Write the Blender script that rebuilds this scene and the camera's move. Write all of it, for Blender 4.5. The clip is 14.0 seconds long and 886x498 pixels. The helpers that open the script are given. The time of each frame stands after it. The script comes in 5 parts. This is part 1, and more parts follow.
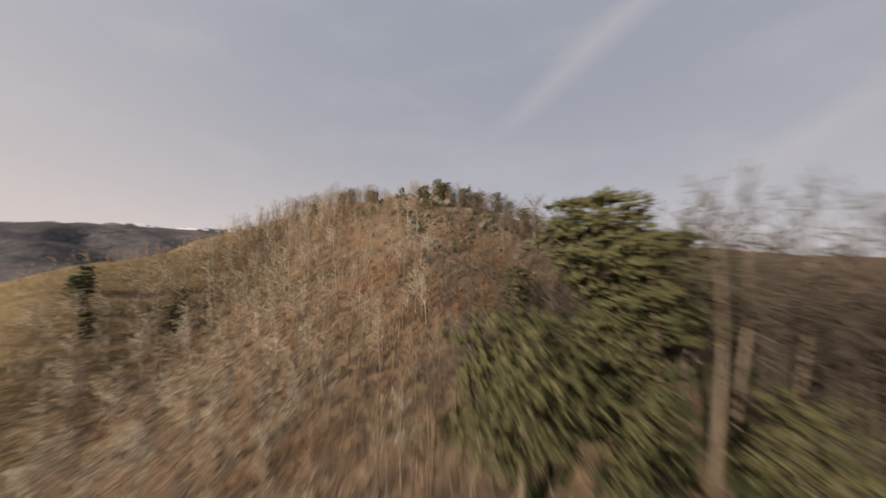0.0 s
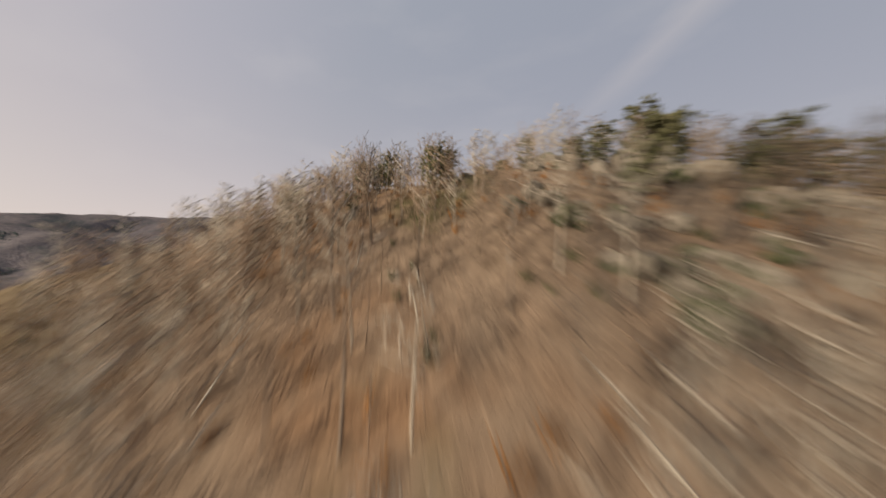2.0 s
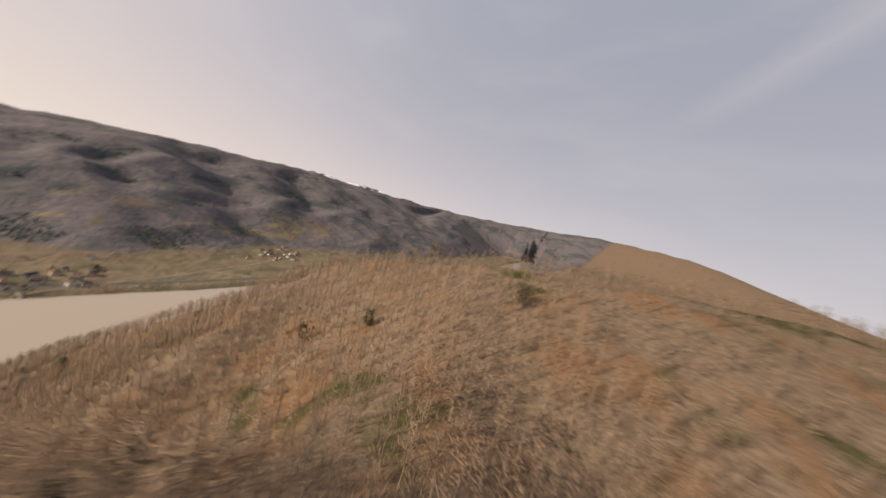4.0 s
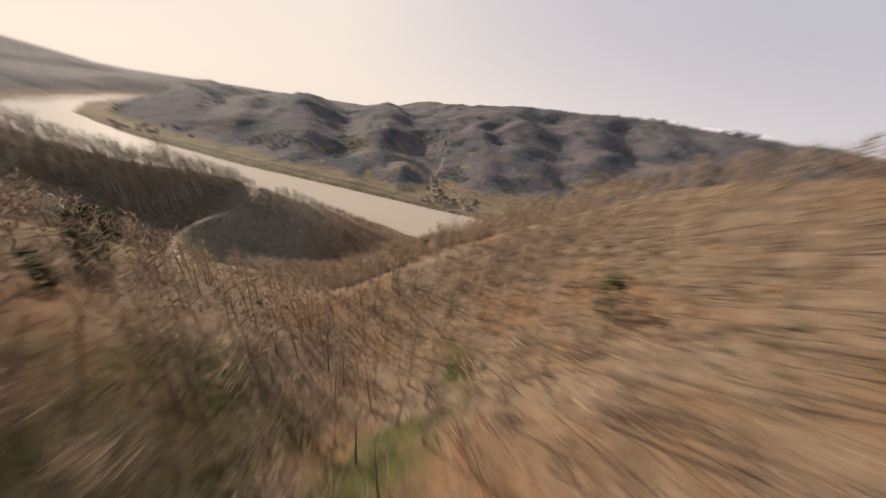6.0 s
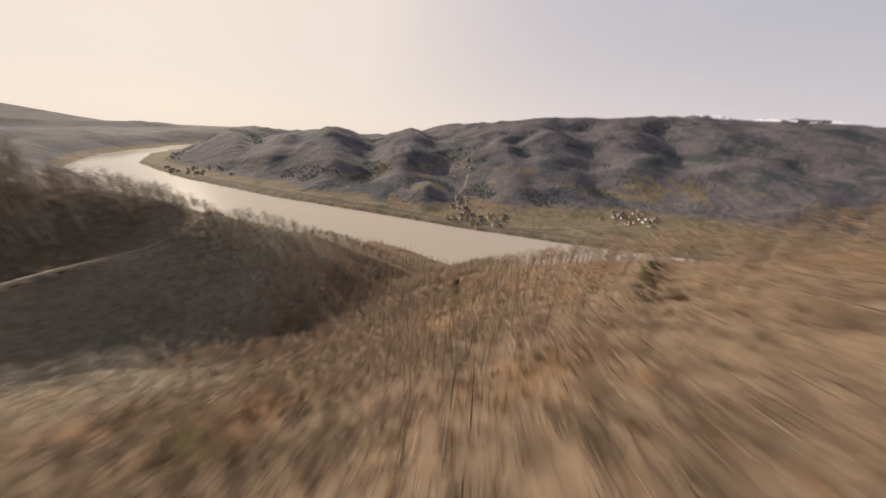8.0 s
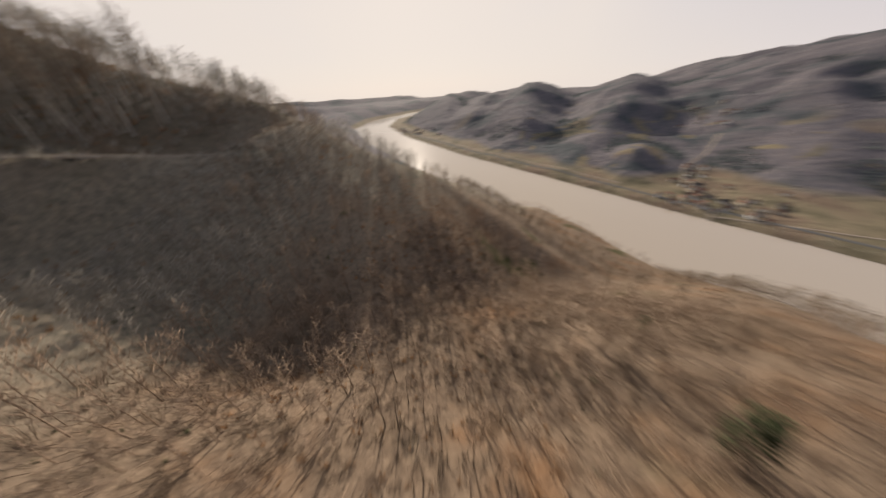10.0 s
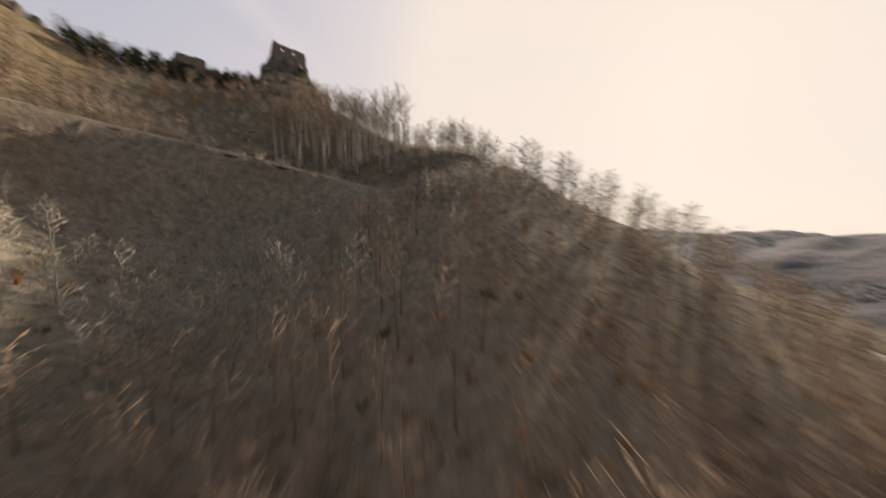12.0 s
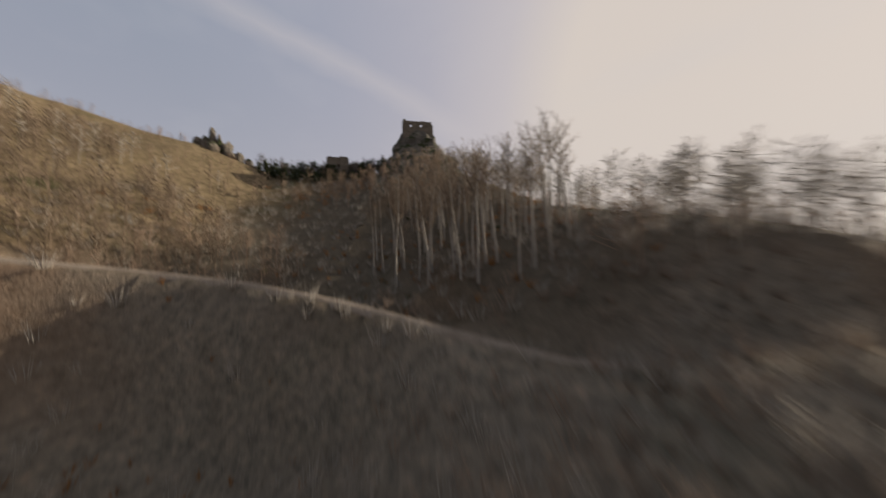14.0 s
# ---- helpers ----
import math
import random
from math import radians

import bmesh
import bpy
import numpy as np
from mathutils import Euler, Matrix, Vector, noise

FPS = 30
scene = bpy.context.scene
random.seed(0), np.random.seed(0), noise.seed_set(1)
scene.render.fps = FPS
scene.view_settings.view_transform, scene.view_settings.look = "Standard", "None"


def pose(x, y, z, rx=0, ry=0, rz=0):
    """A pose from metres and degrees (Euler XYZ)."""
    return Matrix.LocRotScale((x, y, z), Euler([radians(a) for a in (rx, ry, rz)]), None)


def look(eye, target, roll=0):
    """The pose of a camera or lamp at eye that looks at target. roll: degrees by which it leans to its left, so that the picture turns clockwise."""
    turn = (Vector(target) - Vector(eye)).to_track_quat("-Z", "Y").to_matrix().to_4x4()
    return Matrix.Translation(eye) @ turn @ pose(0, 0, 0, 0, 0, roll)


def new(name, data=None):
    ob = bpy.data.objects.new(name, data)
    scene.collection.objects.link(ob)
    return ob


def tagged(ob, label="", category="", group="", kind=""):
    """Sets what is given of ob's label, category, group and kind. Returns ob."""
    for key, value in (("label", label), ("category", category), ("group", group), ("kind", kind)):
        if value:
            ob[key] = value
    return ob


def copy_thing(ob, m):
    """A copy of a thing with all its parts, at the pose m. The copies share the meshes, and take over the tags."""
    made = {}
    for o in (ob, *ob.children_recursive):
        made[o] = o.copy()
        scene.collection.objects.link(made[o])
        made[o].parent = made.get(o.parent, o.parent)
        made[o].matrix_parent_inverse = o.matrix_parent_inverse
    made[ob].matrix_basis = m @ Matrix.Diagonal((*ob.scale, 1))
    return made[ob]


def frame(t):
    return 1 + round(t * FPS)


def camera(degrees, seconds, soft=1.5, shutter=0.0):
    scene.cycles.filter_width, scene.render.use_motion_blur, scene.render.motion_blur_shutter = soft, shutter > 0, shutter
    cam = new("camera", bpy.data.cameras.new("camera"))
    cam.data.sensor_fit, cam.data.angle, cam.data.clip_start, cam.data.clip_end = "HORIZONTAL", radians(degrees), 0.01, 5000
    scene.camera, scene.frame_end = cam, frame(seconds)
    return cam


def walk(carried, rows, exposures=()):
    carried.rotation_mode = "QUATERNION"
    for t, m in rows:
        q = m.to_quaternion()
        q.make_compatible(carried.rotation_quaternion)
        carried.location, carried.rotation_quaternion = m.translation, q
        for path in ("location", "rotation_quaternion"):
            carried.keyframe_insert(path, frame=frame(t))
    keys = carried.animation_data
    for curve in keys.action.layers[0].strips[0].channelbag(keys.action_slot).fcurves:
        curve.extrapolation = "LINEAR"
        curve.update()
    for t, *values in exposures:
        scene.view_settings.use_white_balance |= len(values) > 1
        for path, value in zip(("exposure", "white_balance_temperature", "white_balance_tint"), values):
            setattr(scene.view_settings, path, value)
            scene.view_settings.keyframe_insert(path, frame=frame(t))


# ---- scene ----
cam = camera(119.8, 14.0, shutter=1.0)
PATH = [
    (0.0, pose(0.0, 0.0, 288.0, 89.8, -0.1, 0.0)),
    (0.5, pose(-0.8, 12.8, 289.2, 88.9, -2.8, 4.7)),
    (1.0, pose(-3.5, 26.0, 290.6, 88.2, -4.6, 11.6)),
    (1.5, pose(-8.1, 38.8, 292.8, 87.7, -3.3, 14.5)),
    (2.0, pose(-13.7, 51.4, 295.4, 88.5, -1.5, 14.8)),
    (2.5, pose(-20.0, 64.1, 304.0, 88.2, -1.9, 17.7)),
    (3.0, pose(-25.8, 76.7, 312.5, 86.7, -4.2, 20.3)),
    (3.5, pose(-31.0, 89.1, 315.0, 85.0, -8.3, 22.4)),
    (4.0, pose(-36.0, 101.0, 309.5, 83.6, -13.9, 25.6)),
    (4.5, pose(-41.1, 111.9, 301.0, 81.0, -20.4, 34.2)),
    (5.0, pose(-49.7, 120.7, 297.3, 71.1, -23.9, 59.1)),
    (5.5, pose(-59.8, 126.2, 292.3, 63.3, -19.3, 80.0)),
    (6.0, pose(-70.1, 127.8, 286.3, 61.2, -8.6, 89.1)),
    (6.5, pose(-81.9, 127.9, 280.2, 60.6, -4.4, 93.1)),
    (7.0, pose(-94.8, 127.4, 274.6, 61.3, -3.5, 94.0)),
    (7.5, pose(-109.1, 126.2, 270.6, 60.3, -2.3, 95.0)),
    (8.0, pose(-123.7, 127.3, 266.2, 64.9, -3.3, 93.3)),
    (8.5, pose(-137.9, 127.6, 260.5, 67.3, -4.3, 94.3)),
    (9.0, pose(-151.8, 127.0, 254.2, 65.8, -3.9, 100.9)),
    (9.5, pose(-165.2, 124.8, 247.5, 61.3, -1.2, 114.0)),
    (10.0, pose(-176.9, 120.2, 240.2, 57.6, 2.6, 131.5)),
    (10.5, pose(-185.2, 113.8, 234.1, 59.4, 2.9, 146.5)),
    (11.0, pose(-190.1, 105.9, 228.4, 66.6, 2.0, 157.7)),
    (11.5, pose(-193.8, 97.4, 224.9, 76.3, -0.9, 168.8)),
    (12.0, pose(-195.9, 88.8, 223.6, 83.7, -0.8, 178.8)),
    (12.5, pose(-195.9, 80.6, 224.9, 88.9, -1.8, 186.1)),
    (13.0, pose(-194.3, 73.0, 227.6, 92.95, -2.8, 191.9)),
    (13.5, pose(-192.2, 65.8, 231.6, 92.65, 0.0, 200.0)),
    (14.0, pose(-189.5, 58.6, 237.0, 92.6, 2.5, 209.3)),
]
walk(cam, PATH, [(0.0, 1.0, 6700, 10), (2.0, 0.98, 6600, 10), (4.4, 1.14, 6750, 12), (5.5, 1.16, 6500, 10), (7.0, 1.28, 6500, 12), (7.5, 1.14, 6500, 10), (10.0, 1.1, 6200, 10),
                 (11.0, 1.24, 6350, 10), (12.2, 1.24, 6500, 10), (13.0, 1.12, 6400, 10), (13.5, 1.02, 6350, 10), (14.0, 0.8, 6250, 10)])

# ---- sky, sun ----
SUN_YAW, SUN_UP = 138.0, 24.0


def heading(yaw, up):
    a, e = radians(yaw), radians(up)
    return Vector((-math.sin(a) * math.cos(e), math.cos(a) * math.cos(e), math.sin(e)))


TO_SUN = heading(SUN_YAW, SUN_UP)
# the veil's glow is centred a little below and beside the sun, set to fit the view
TO_GLOW = heading(145.0, 16.0)
# the veil's colour from opposite the sun (0) to the sun (1), high up and by the horizon
VEIL = [(0.0, (2.9, 3.2, 4.0)), (0.42, (3.4, 3.7, 4.4)), (0.60, (4.1, 4.2, 4.9)), (0.74, (5.0, 4.8, 5.3)), (0.84, (6.4, 5.8, 5.8)), (0.90, (8.0, 6.95, 6.05)), (1.0, (8.1, 7.0, 6.05))]
VEIL_LOW = [(0.0, (5.4, 5.3, 5.7)), (0.4, (6.6, 5.9, 5.9)), (0.62, (7.2, 6.3, 6.0)), (0.84, (7.9, 6.85, 6.0)), (1.0, (8.1, 7.0, 6.05))]


def across(yaw0, up0, yaw1, up1):
    """Normal of the plane through two directions of the sky, and the direction halfway."""
    v = [heading(yaw0, up0), heading(yaw1, up1)]
    return tuple(v[0].cross(v[1]).normalized()), tuple((v[0] + v[1]).normalized())


TRAILS = [(*across(338.0, 30.0, 314.0, 40.0), 0.05, 0.90), (*across(306.0, 13.0, 300.0, 17.0), 0.05, 0.93), (*across(213.0, 31.0, 236.0, 38.0), 0.05, 0.80)]


def build_sky():
    """Clear sky behind a thin high veil that glows round the sun, with a few old vapour trails."""
    world = bpy.data.worlds.new("sky")
    world.use_nodes = True
    scene.world = world
    nt = world.node_tree
    n, ln = nt.nodes, nt.links
    n.clear()
    out = n.new("ShaderNodeOutputWorld")
    bg = n.new("ShaderNodeBackground")
    sky = n.new("ShaderNodeTexSky")
    sky.sky_type = "NISHITA"
    sky.sun_disc = False
    sky.sun_elevation = radians(SUN_UP)
    sky.sun_rotation = radians(-SUN_YAW)
    sky.altitude = 400
    sky.air_density, sky.dust_density, sky.ozone_density = 1.0, 1.0, 1.0
    way = n.new("ShaderNodeTexCoord").outputs["Generated"]

    def op(kind, *values):
        m = n.new("ShaderNodeMath")
        m.operation = kind
        for sock, v in zip(m.inputs, values):
            if isinstance(v, (float, int)):
                sock.default_value = v
            else:
                ln.new(v, sock)
        return m.outputs[0]

    def dot(v):
        m = n.new("ShaderNodeVectorMath")
        m.operation = "DOT_PRODUCT"
        ln.new(way, m.inputs[0])
        m.inputs[1].default_value = v
        return m.outputs["Value"]

    def ramped(fac, stops):
        r = n.new("ShaderNodeValToRGB")
        el = r.color_ramp.elements
        while len(el) < len(stops):
            el.new(0.5)
        for e, (p, c) in zip(el, stops):
            e.position, e.color = p, (*c, 1)
        ln.new(fac, r.inputs["Fac"])
        return r.outputs["Color"]

    def blend(fac, a, b):
        m = n.new("ShaderNodeMix")
        m.data_type = "RGBA"
        for sock, v in ((m.inputs["Factor"], fac), (m.inputs["A"], a), (m.inputs["B"], b)):
            if isinstance(v, (float, int)):
                sock.default_value = v
            elif isinstance(v, tuple):
                sock.default_value = (*v, 1)
            else:
                ln.new(v, sock)
        return m.outputs["Result"]

    round_sun = op("MULTIPLY_ADD", dot(tuple(TO_GLOW)), 0.5, 0.5)
    veil = ramped(round_sun, VEIL)
    low = ramped(round_sun, VEIL_LOW)
    up = dot((0, 0, 1))
    haze = op("POWER", op("SUBTRACT", 1.0, op("MAXIMUM", up, 0.0)), 3.0)
    veil = blend(haze, veil, low)
    wisps = n.new("ShaderNodeTexNoise")
    wisps.inputs["Scale"].default_value, wisps.inputs["Detail"].default_value = 2.2, 6
    stretch = n.new("ShaderNodeMapping")
    stretch.inputs["Scale"].default_value = (1, 2.2, 3.5)
    ln.new(way, stretch.inputs["Vector"])
    ln.new(stretch.outputs[0], wisps.inputs["Vector"])
    veil = blend(op("MULTIPLY", op("SUBTRACT", wisps.outputs["Fac"], 0.5), 0.5), veil, (7.0, 6.6, 6.5))
    for normal, across, wide, reach in TRAILS:
        off = op("ADD", dot(normal), op("MULTIPLY", op("SUBTRACT", wisps.outputs["Fac"], 0.5), wide * 1.6))
        band = op("MAXIMUM", op("SUBTRACT", 1.0, op("DIVIDE", op("ABSOLUTE", off), wide)), 0.0)
        part = op("MAXIMUM", op("MINIMUM", op("MULTIPLY", op("SUBTRACT", dot(across), reach), 6.0), 1.0), 0.0)
        veil = blend(op("MULTIPLY", op("MULTIPLY", band, part), 0.45), veil, (6.6, 6.0, 5.9))
    ln.new(blend(0.97, sky.outputs["Color"], veil), bg.inputs["Color"])
    bg.inputs["Strength"].default_value = 0.05
    ln.new(bg.outputs[0], out.inputs[0])


build_sky()
sun_data = bpy.data.lights.new("sun", "SUN")
sun_data.energy, sun_data.angle, sun_data.color = 3.4, radians(0.6), (1.0, 0.85, 0.68)
sun = new("sun", sun_data)
sun.matrix_world = look(TO_SUN * 900, (0, 0, 0))

# ---- materials ----
MAT = {}


def material(name, rough=0.9, metal=0.0):
    m = bpy.data.materials.new(name)
    m.use_nodes = True
    MAT[name] = m
    nt = m.node_tree
    b = nt.nodes["Principled BSDF"]
    b.inputs["Roughness"].default_value = rough
    b.inputs["Metallic"].default_value = metal
    b.inputs["Specular IOR Level"].default_value = 0.04
    return m, nt, b


def noise_node(nt, scale, detail=4.0, rough=0.55, coord=None, dist=0.0):
    t = nt.nodes.new("ShaderNodeTexNoise")
    t.inputs["Scale"].default_value = scale
    t.inputs["Detail"].default_value = detail
    t.inputs["Roughness"].default_value = rough
    t.inputs["Distortion"].default_value = dist
    if coord is not None:
        nt.links.new(coord, t.inputs["Vector"])
    return t.outputs["Fac"]


def ramp(nt, fac, stops):
    r = nt.nodes.new("ShaderNodeValToRGB")
    el = r.color_ramp.elements
    while len(el) < len(stops):
        el.new(0.5)
    for e, (p, c) in zip(el, stops):
        e.position, e.color = p, (*c, 1)
    nt.links.new(fac, r.inputs["Fac"])
    return r.outputs["Color"]


def mix(nt, fac, a, b, blend="MIX"):
    m = nt.nodes.new("ShaderNodeMix")
    m.data_type, m.blend_type = "RGBA", blend
    for sock, v in ((m.inputs["Factor"], fac), (m.inputs["A"], a), (m.inputs["B"], b)):
        if isinstance(v, (float, int)):
            sock.default_value = v
        elif isinstance(v, tuple):
            sock.default_value = (*v, 1)
        else:
            nt.links.new(v, sock)
    return m.outputs["Result"]


def steps(nt, fac, lo, hi):
    m = nt.nodes.new("ShaderNodeMapRange")
    m.interpolation_type = "SMOOTHSTEP"
    m.inputs["From Min"].default_value, m.inputs["From Max"].default_value = lo, hi
    nt.links.new(fac, m.inputs["Value"])
    return m.outputs["Result"]


def maths(nt, op, a, b=0.0):
    m = nt.nodes.new("ShaderNodeMath")
    m.operation = op
    for sock, v in zip(m.inputs, (a, b)):
        if isinstance(v, (float, int)):
            sock.default_value = v
        else:
            nt.links.new(v, sock)
    return m.outputs[0]


def bump(nt, b, height, strength, distance):
    n = nt.nodes.new("ShaderNodeBump")
    n.inputs["Strength"].default_value, n.inputs["Distance"].default_value = strength, distance
    nt.links.new(height, n.inputs["Height"])
    nt.links.new(n.outputs["Normal"], b.inputs["Normal"])


def place(nt):
    return nt.nodes.new("ShaderNodeNewGeometry").outputs["Position"]


def make_materials():
    # ground: leaf litter near, bare woods and meadows far across the river
    m, nt, b = material("ground", 0.95)
    p = place(nt)
    xyz = nt.nodes.new("ShaderNodeSeparateXYZ")
    nt.links.new(p, xyz.inputs[0])
    litter = ramp(nt, noise_node(nt, 0.9, 6, 0.7, p), [(0.3, (0.087, 0.062, 0.044)), (0.5, (0.149, 0.111, 0.079)), (0.72, (0.212, 0.16, 0.114))])
    rusty = ramp(nt, noise_node(nt, 2.5, 4, 0.6, p), [(0.3, (0.108, 0.062, 0.036)), (0.7, (0.214, 0.132, 0.076))])
    litter = mix(nt, steps(nt, noise_node(nt, 0.06, 4, 0.62, p), 0.48, 0.68), litter, rusty)
    moss = ramp(nt, noise_node(nt, 1.5, 3, 0.6, p), [(0.3, (0.022, 0.029, 0.01)), (0.7, (0.07, 0.07, 0.026))])
    litter = mix(nt, steps(nt, noise_node(nt, 0.035, 4, 0.6, p, 0.5), 0.58, 0.72), litter, moss)
    # litter paled inside the gully mask, offsetting the gully's shade in the colour
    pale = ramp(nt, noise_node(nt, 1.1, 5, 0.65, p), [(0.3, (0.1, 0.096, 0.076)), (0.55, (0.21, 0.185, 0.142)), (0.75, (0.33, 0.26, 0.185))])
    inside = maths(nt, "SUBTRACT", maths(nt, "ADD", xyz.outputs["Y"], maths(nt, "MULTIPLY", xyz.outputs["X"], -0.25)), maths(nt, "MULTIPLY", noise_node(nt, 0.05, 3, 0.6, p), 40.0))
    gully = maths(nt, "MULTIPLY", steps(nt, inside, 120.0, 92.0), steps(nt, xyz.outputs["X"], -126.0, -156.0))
    # below the forest road litter paled to lift the gully's shade, above it moss-toned litter darkened for the castle
    # spur's shade
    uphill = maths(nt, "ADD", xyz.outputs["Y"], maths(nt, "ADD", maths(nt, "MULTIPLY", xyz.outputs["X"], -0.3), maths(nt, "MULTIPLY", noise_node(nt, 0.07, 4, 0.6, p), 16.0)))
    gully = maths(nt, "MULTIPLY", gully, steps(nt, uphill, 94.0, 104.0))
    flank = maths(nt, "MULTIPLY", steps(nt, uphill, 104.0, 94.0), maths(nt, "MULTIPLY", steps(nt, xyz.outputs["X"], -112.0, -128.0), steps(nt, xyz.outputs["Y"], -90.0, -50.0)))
    # green tone is moss; its extra darkness puts the flank's shade into the colour
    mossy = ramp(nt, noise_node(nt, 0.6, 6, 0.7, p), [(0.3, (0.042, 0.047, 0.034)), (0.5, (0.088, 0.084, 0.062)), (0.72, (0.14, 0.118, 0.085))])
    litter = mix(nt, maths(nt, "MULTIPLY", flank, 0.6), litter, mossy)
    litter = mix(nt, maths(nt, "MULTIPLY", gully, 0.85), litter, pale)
    # dry grass on the open hillside between the hill and the castle
    grass = ramp(nt, noise_node(nt, 0.7, 6, 0.7, p), [(0.3, (0.092, 0.072, 0.042)), (0.5, (0.165, 0.127, 0.074)), (0.72, (0.235, 0.182, 0.108))])
    grass = mix(nt, steps(nt, noise_node(nt, 0.06, 4, 0.6, p), 0.58, 0.7), grass, (0.07, 0.07, 0.032))
    lawn = nt.nodes.new("ShaderNodeVectorMath")
    lawn.operation = "DISTANCE"
    nt.links.new(p, lawn.inputs[0])
    lawn.inputs[1].default_value = (-84, 44, 262)
    litter = mix(nt, steps(nt, maths(nt, "ADD", lawn.outputs["Value"], maths(nt, "MULTIPLY", noise_node(nt, 0.08, 4, 0.6, p), 24.0)), 68.0, 50.0), litter, grass)
    # far woods and firs tinted blue-grey: distance haze put into the colour
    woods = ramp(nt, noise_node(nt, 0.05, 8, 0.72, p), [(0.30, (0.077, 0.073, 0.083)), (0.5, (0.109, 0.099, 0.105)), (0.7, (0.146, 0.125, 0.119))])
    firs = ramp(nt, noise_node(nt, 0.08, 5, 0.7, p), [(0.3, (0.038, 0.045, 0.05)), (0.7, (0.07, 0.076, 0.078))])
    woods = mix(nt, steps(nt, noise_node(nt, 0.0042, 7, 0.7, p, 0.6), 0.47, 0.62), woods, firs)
    field = ramp(nt, noise_node(nt, 0.012, 5, 0.5, p), [(0.35, (0.105, 0.092, 0.06)), (0.5, (0.16, 0.132, 0.088)), (0.65, (0.14, 0.105, 0.075))])
    clearing = steps(nt, noise_node(nt, 0.0065, 4, 0.6, p, 1.0), 0.56, 0.6)
    low = steps(nt, xyz.outputs["Z"], 150.0, 70.0)
    woods = mix(nt, maths(nt, "MULTIPLY", maths(nt, "MULTIPLY", clearing, low), steps(nt, xyz.outputs["Y"], -950.0, -700.0)), woods, field)
    # meadows lie on the far bank only
    bankline = maths(nt, "ADD", xyz.outputs["X"], maths(nt, "MULTIPLY", xyz.outputs["Y"], -0.27))
    flats = maths(nt, "MULTIPLY", steps(nt, xyz.outputs["Z"], 22.0, 13.0), steps(nt, bankline, -790.0, -830.0))
    woods = mix(nt, flats, woods, field)
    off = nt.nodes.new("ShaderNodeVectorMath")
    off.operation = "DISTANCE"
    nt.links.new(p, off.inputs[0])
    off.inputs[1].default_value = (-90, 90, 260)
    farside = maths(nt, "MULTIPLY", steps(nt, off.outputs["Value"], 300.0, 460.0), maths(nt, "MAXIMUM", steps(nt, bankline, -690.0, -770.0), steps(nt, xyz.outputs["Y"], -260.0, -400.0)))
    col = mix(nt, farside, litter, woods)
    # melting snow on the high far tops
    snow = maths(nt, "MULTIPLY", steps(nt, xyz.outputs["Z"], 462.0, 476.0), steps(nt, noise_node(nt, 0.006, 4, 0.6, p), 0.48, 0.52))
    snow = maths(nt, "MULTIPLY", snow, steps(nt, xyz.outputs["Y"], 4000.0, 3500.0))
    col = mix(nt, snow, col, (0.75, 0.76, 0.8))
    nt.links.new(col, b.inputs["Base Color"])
    crowns = maths(nt, "MULTIPLY", maths(nt, "MULTIPLY", noise_node(nt, 0.11, 4, 0.6, p), 0.2), farside)
    crowns = maths(nt, "ADD", crowns, maths(nt, "MULTIPLY", maths(nt, "MULTIPLY", noise_node(nt, 0.014, 8, 0.6, p, 0.4), 13.0), farside))
    rough = maths(nt, "ADD", crowns, maths(nt, "MULTIPLY", noise_node(nt, 2.0, 5, 0.7, p), 0.25))
    bump(nt, b, rough, 1.0, 1.0)

    m, nt, b = material("water", 0.1)
    p = place(nt)
    b.inputs["Base Color"].default_value = (0.32, 0.275, 0.22, 1)
    b.inputs["Specular IOR Level"].default_value = 0.5
    b.inputs["IOR"].default_value = 1.33
    w = maths(nt, "ADD", noise_node(nt, 0.35, 4, 0.6, p), maths(nt, "MULTIPLY", noise_node(nt, 0.02, 4, 0.6, p), 2.0))
    bump(nt, b, w, 0.03, 0.1)

    # the lightest twig is a brightened copy, lifting shaded woods by colour
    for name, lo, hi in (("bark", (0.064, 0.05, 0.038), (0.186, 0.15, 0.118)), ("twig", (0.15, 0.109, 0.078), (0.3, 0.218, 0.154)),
                         ("twig_brightened", (0.2, 0.18, 0.148), (0.38, 0.338, 0.274)), ("twig_grey", (0.05, 0.043, 0.037), (0.12, 0.1, 0.083)), ("birch", (0.115, 0.099, 0.08), (0.23, 0.205, 0.173)), ("pale_stem", (0.19, 0.17, 0.142), (0.36, 0.33, 0.28)),
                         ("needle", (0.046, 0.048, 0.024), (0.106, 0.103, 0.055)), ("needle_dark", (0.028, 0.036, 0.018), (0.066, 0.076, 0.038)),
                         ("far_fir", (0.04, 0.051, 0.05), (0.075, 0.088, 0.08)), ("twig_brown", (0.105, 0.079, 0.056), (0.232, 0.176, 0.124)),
                         ("dead_leaf", (0.128, 0.058, 0.019), (0.288, 0.141, 0.048))):
        m, nt, b = material(name, 0.85)
        g = nt.nodes.new("ShaderNodeNewGeometry")
        p = g.outputs["Position"]
        tone = maths(nt, "ADD", maths(nt, "MULTIPLY", noise_node(nt, 0.12, 3, 0.6, p), 0.6), maths(nt, "MULTIPLY", g.outputs["Random Per Island"], 0.4))
        col = ramp(nt, tone, [(0.25, lo), (0.75, hi)])
        nt.links.new(col, b.inputs["Base Color"])
        bump(nt, b, noise_node(nt, 9.0, 4, 0.7, p), 0.5, 0.03)

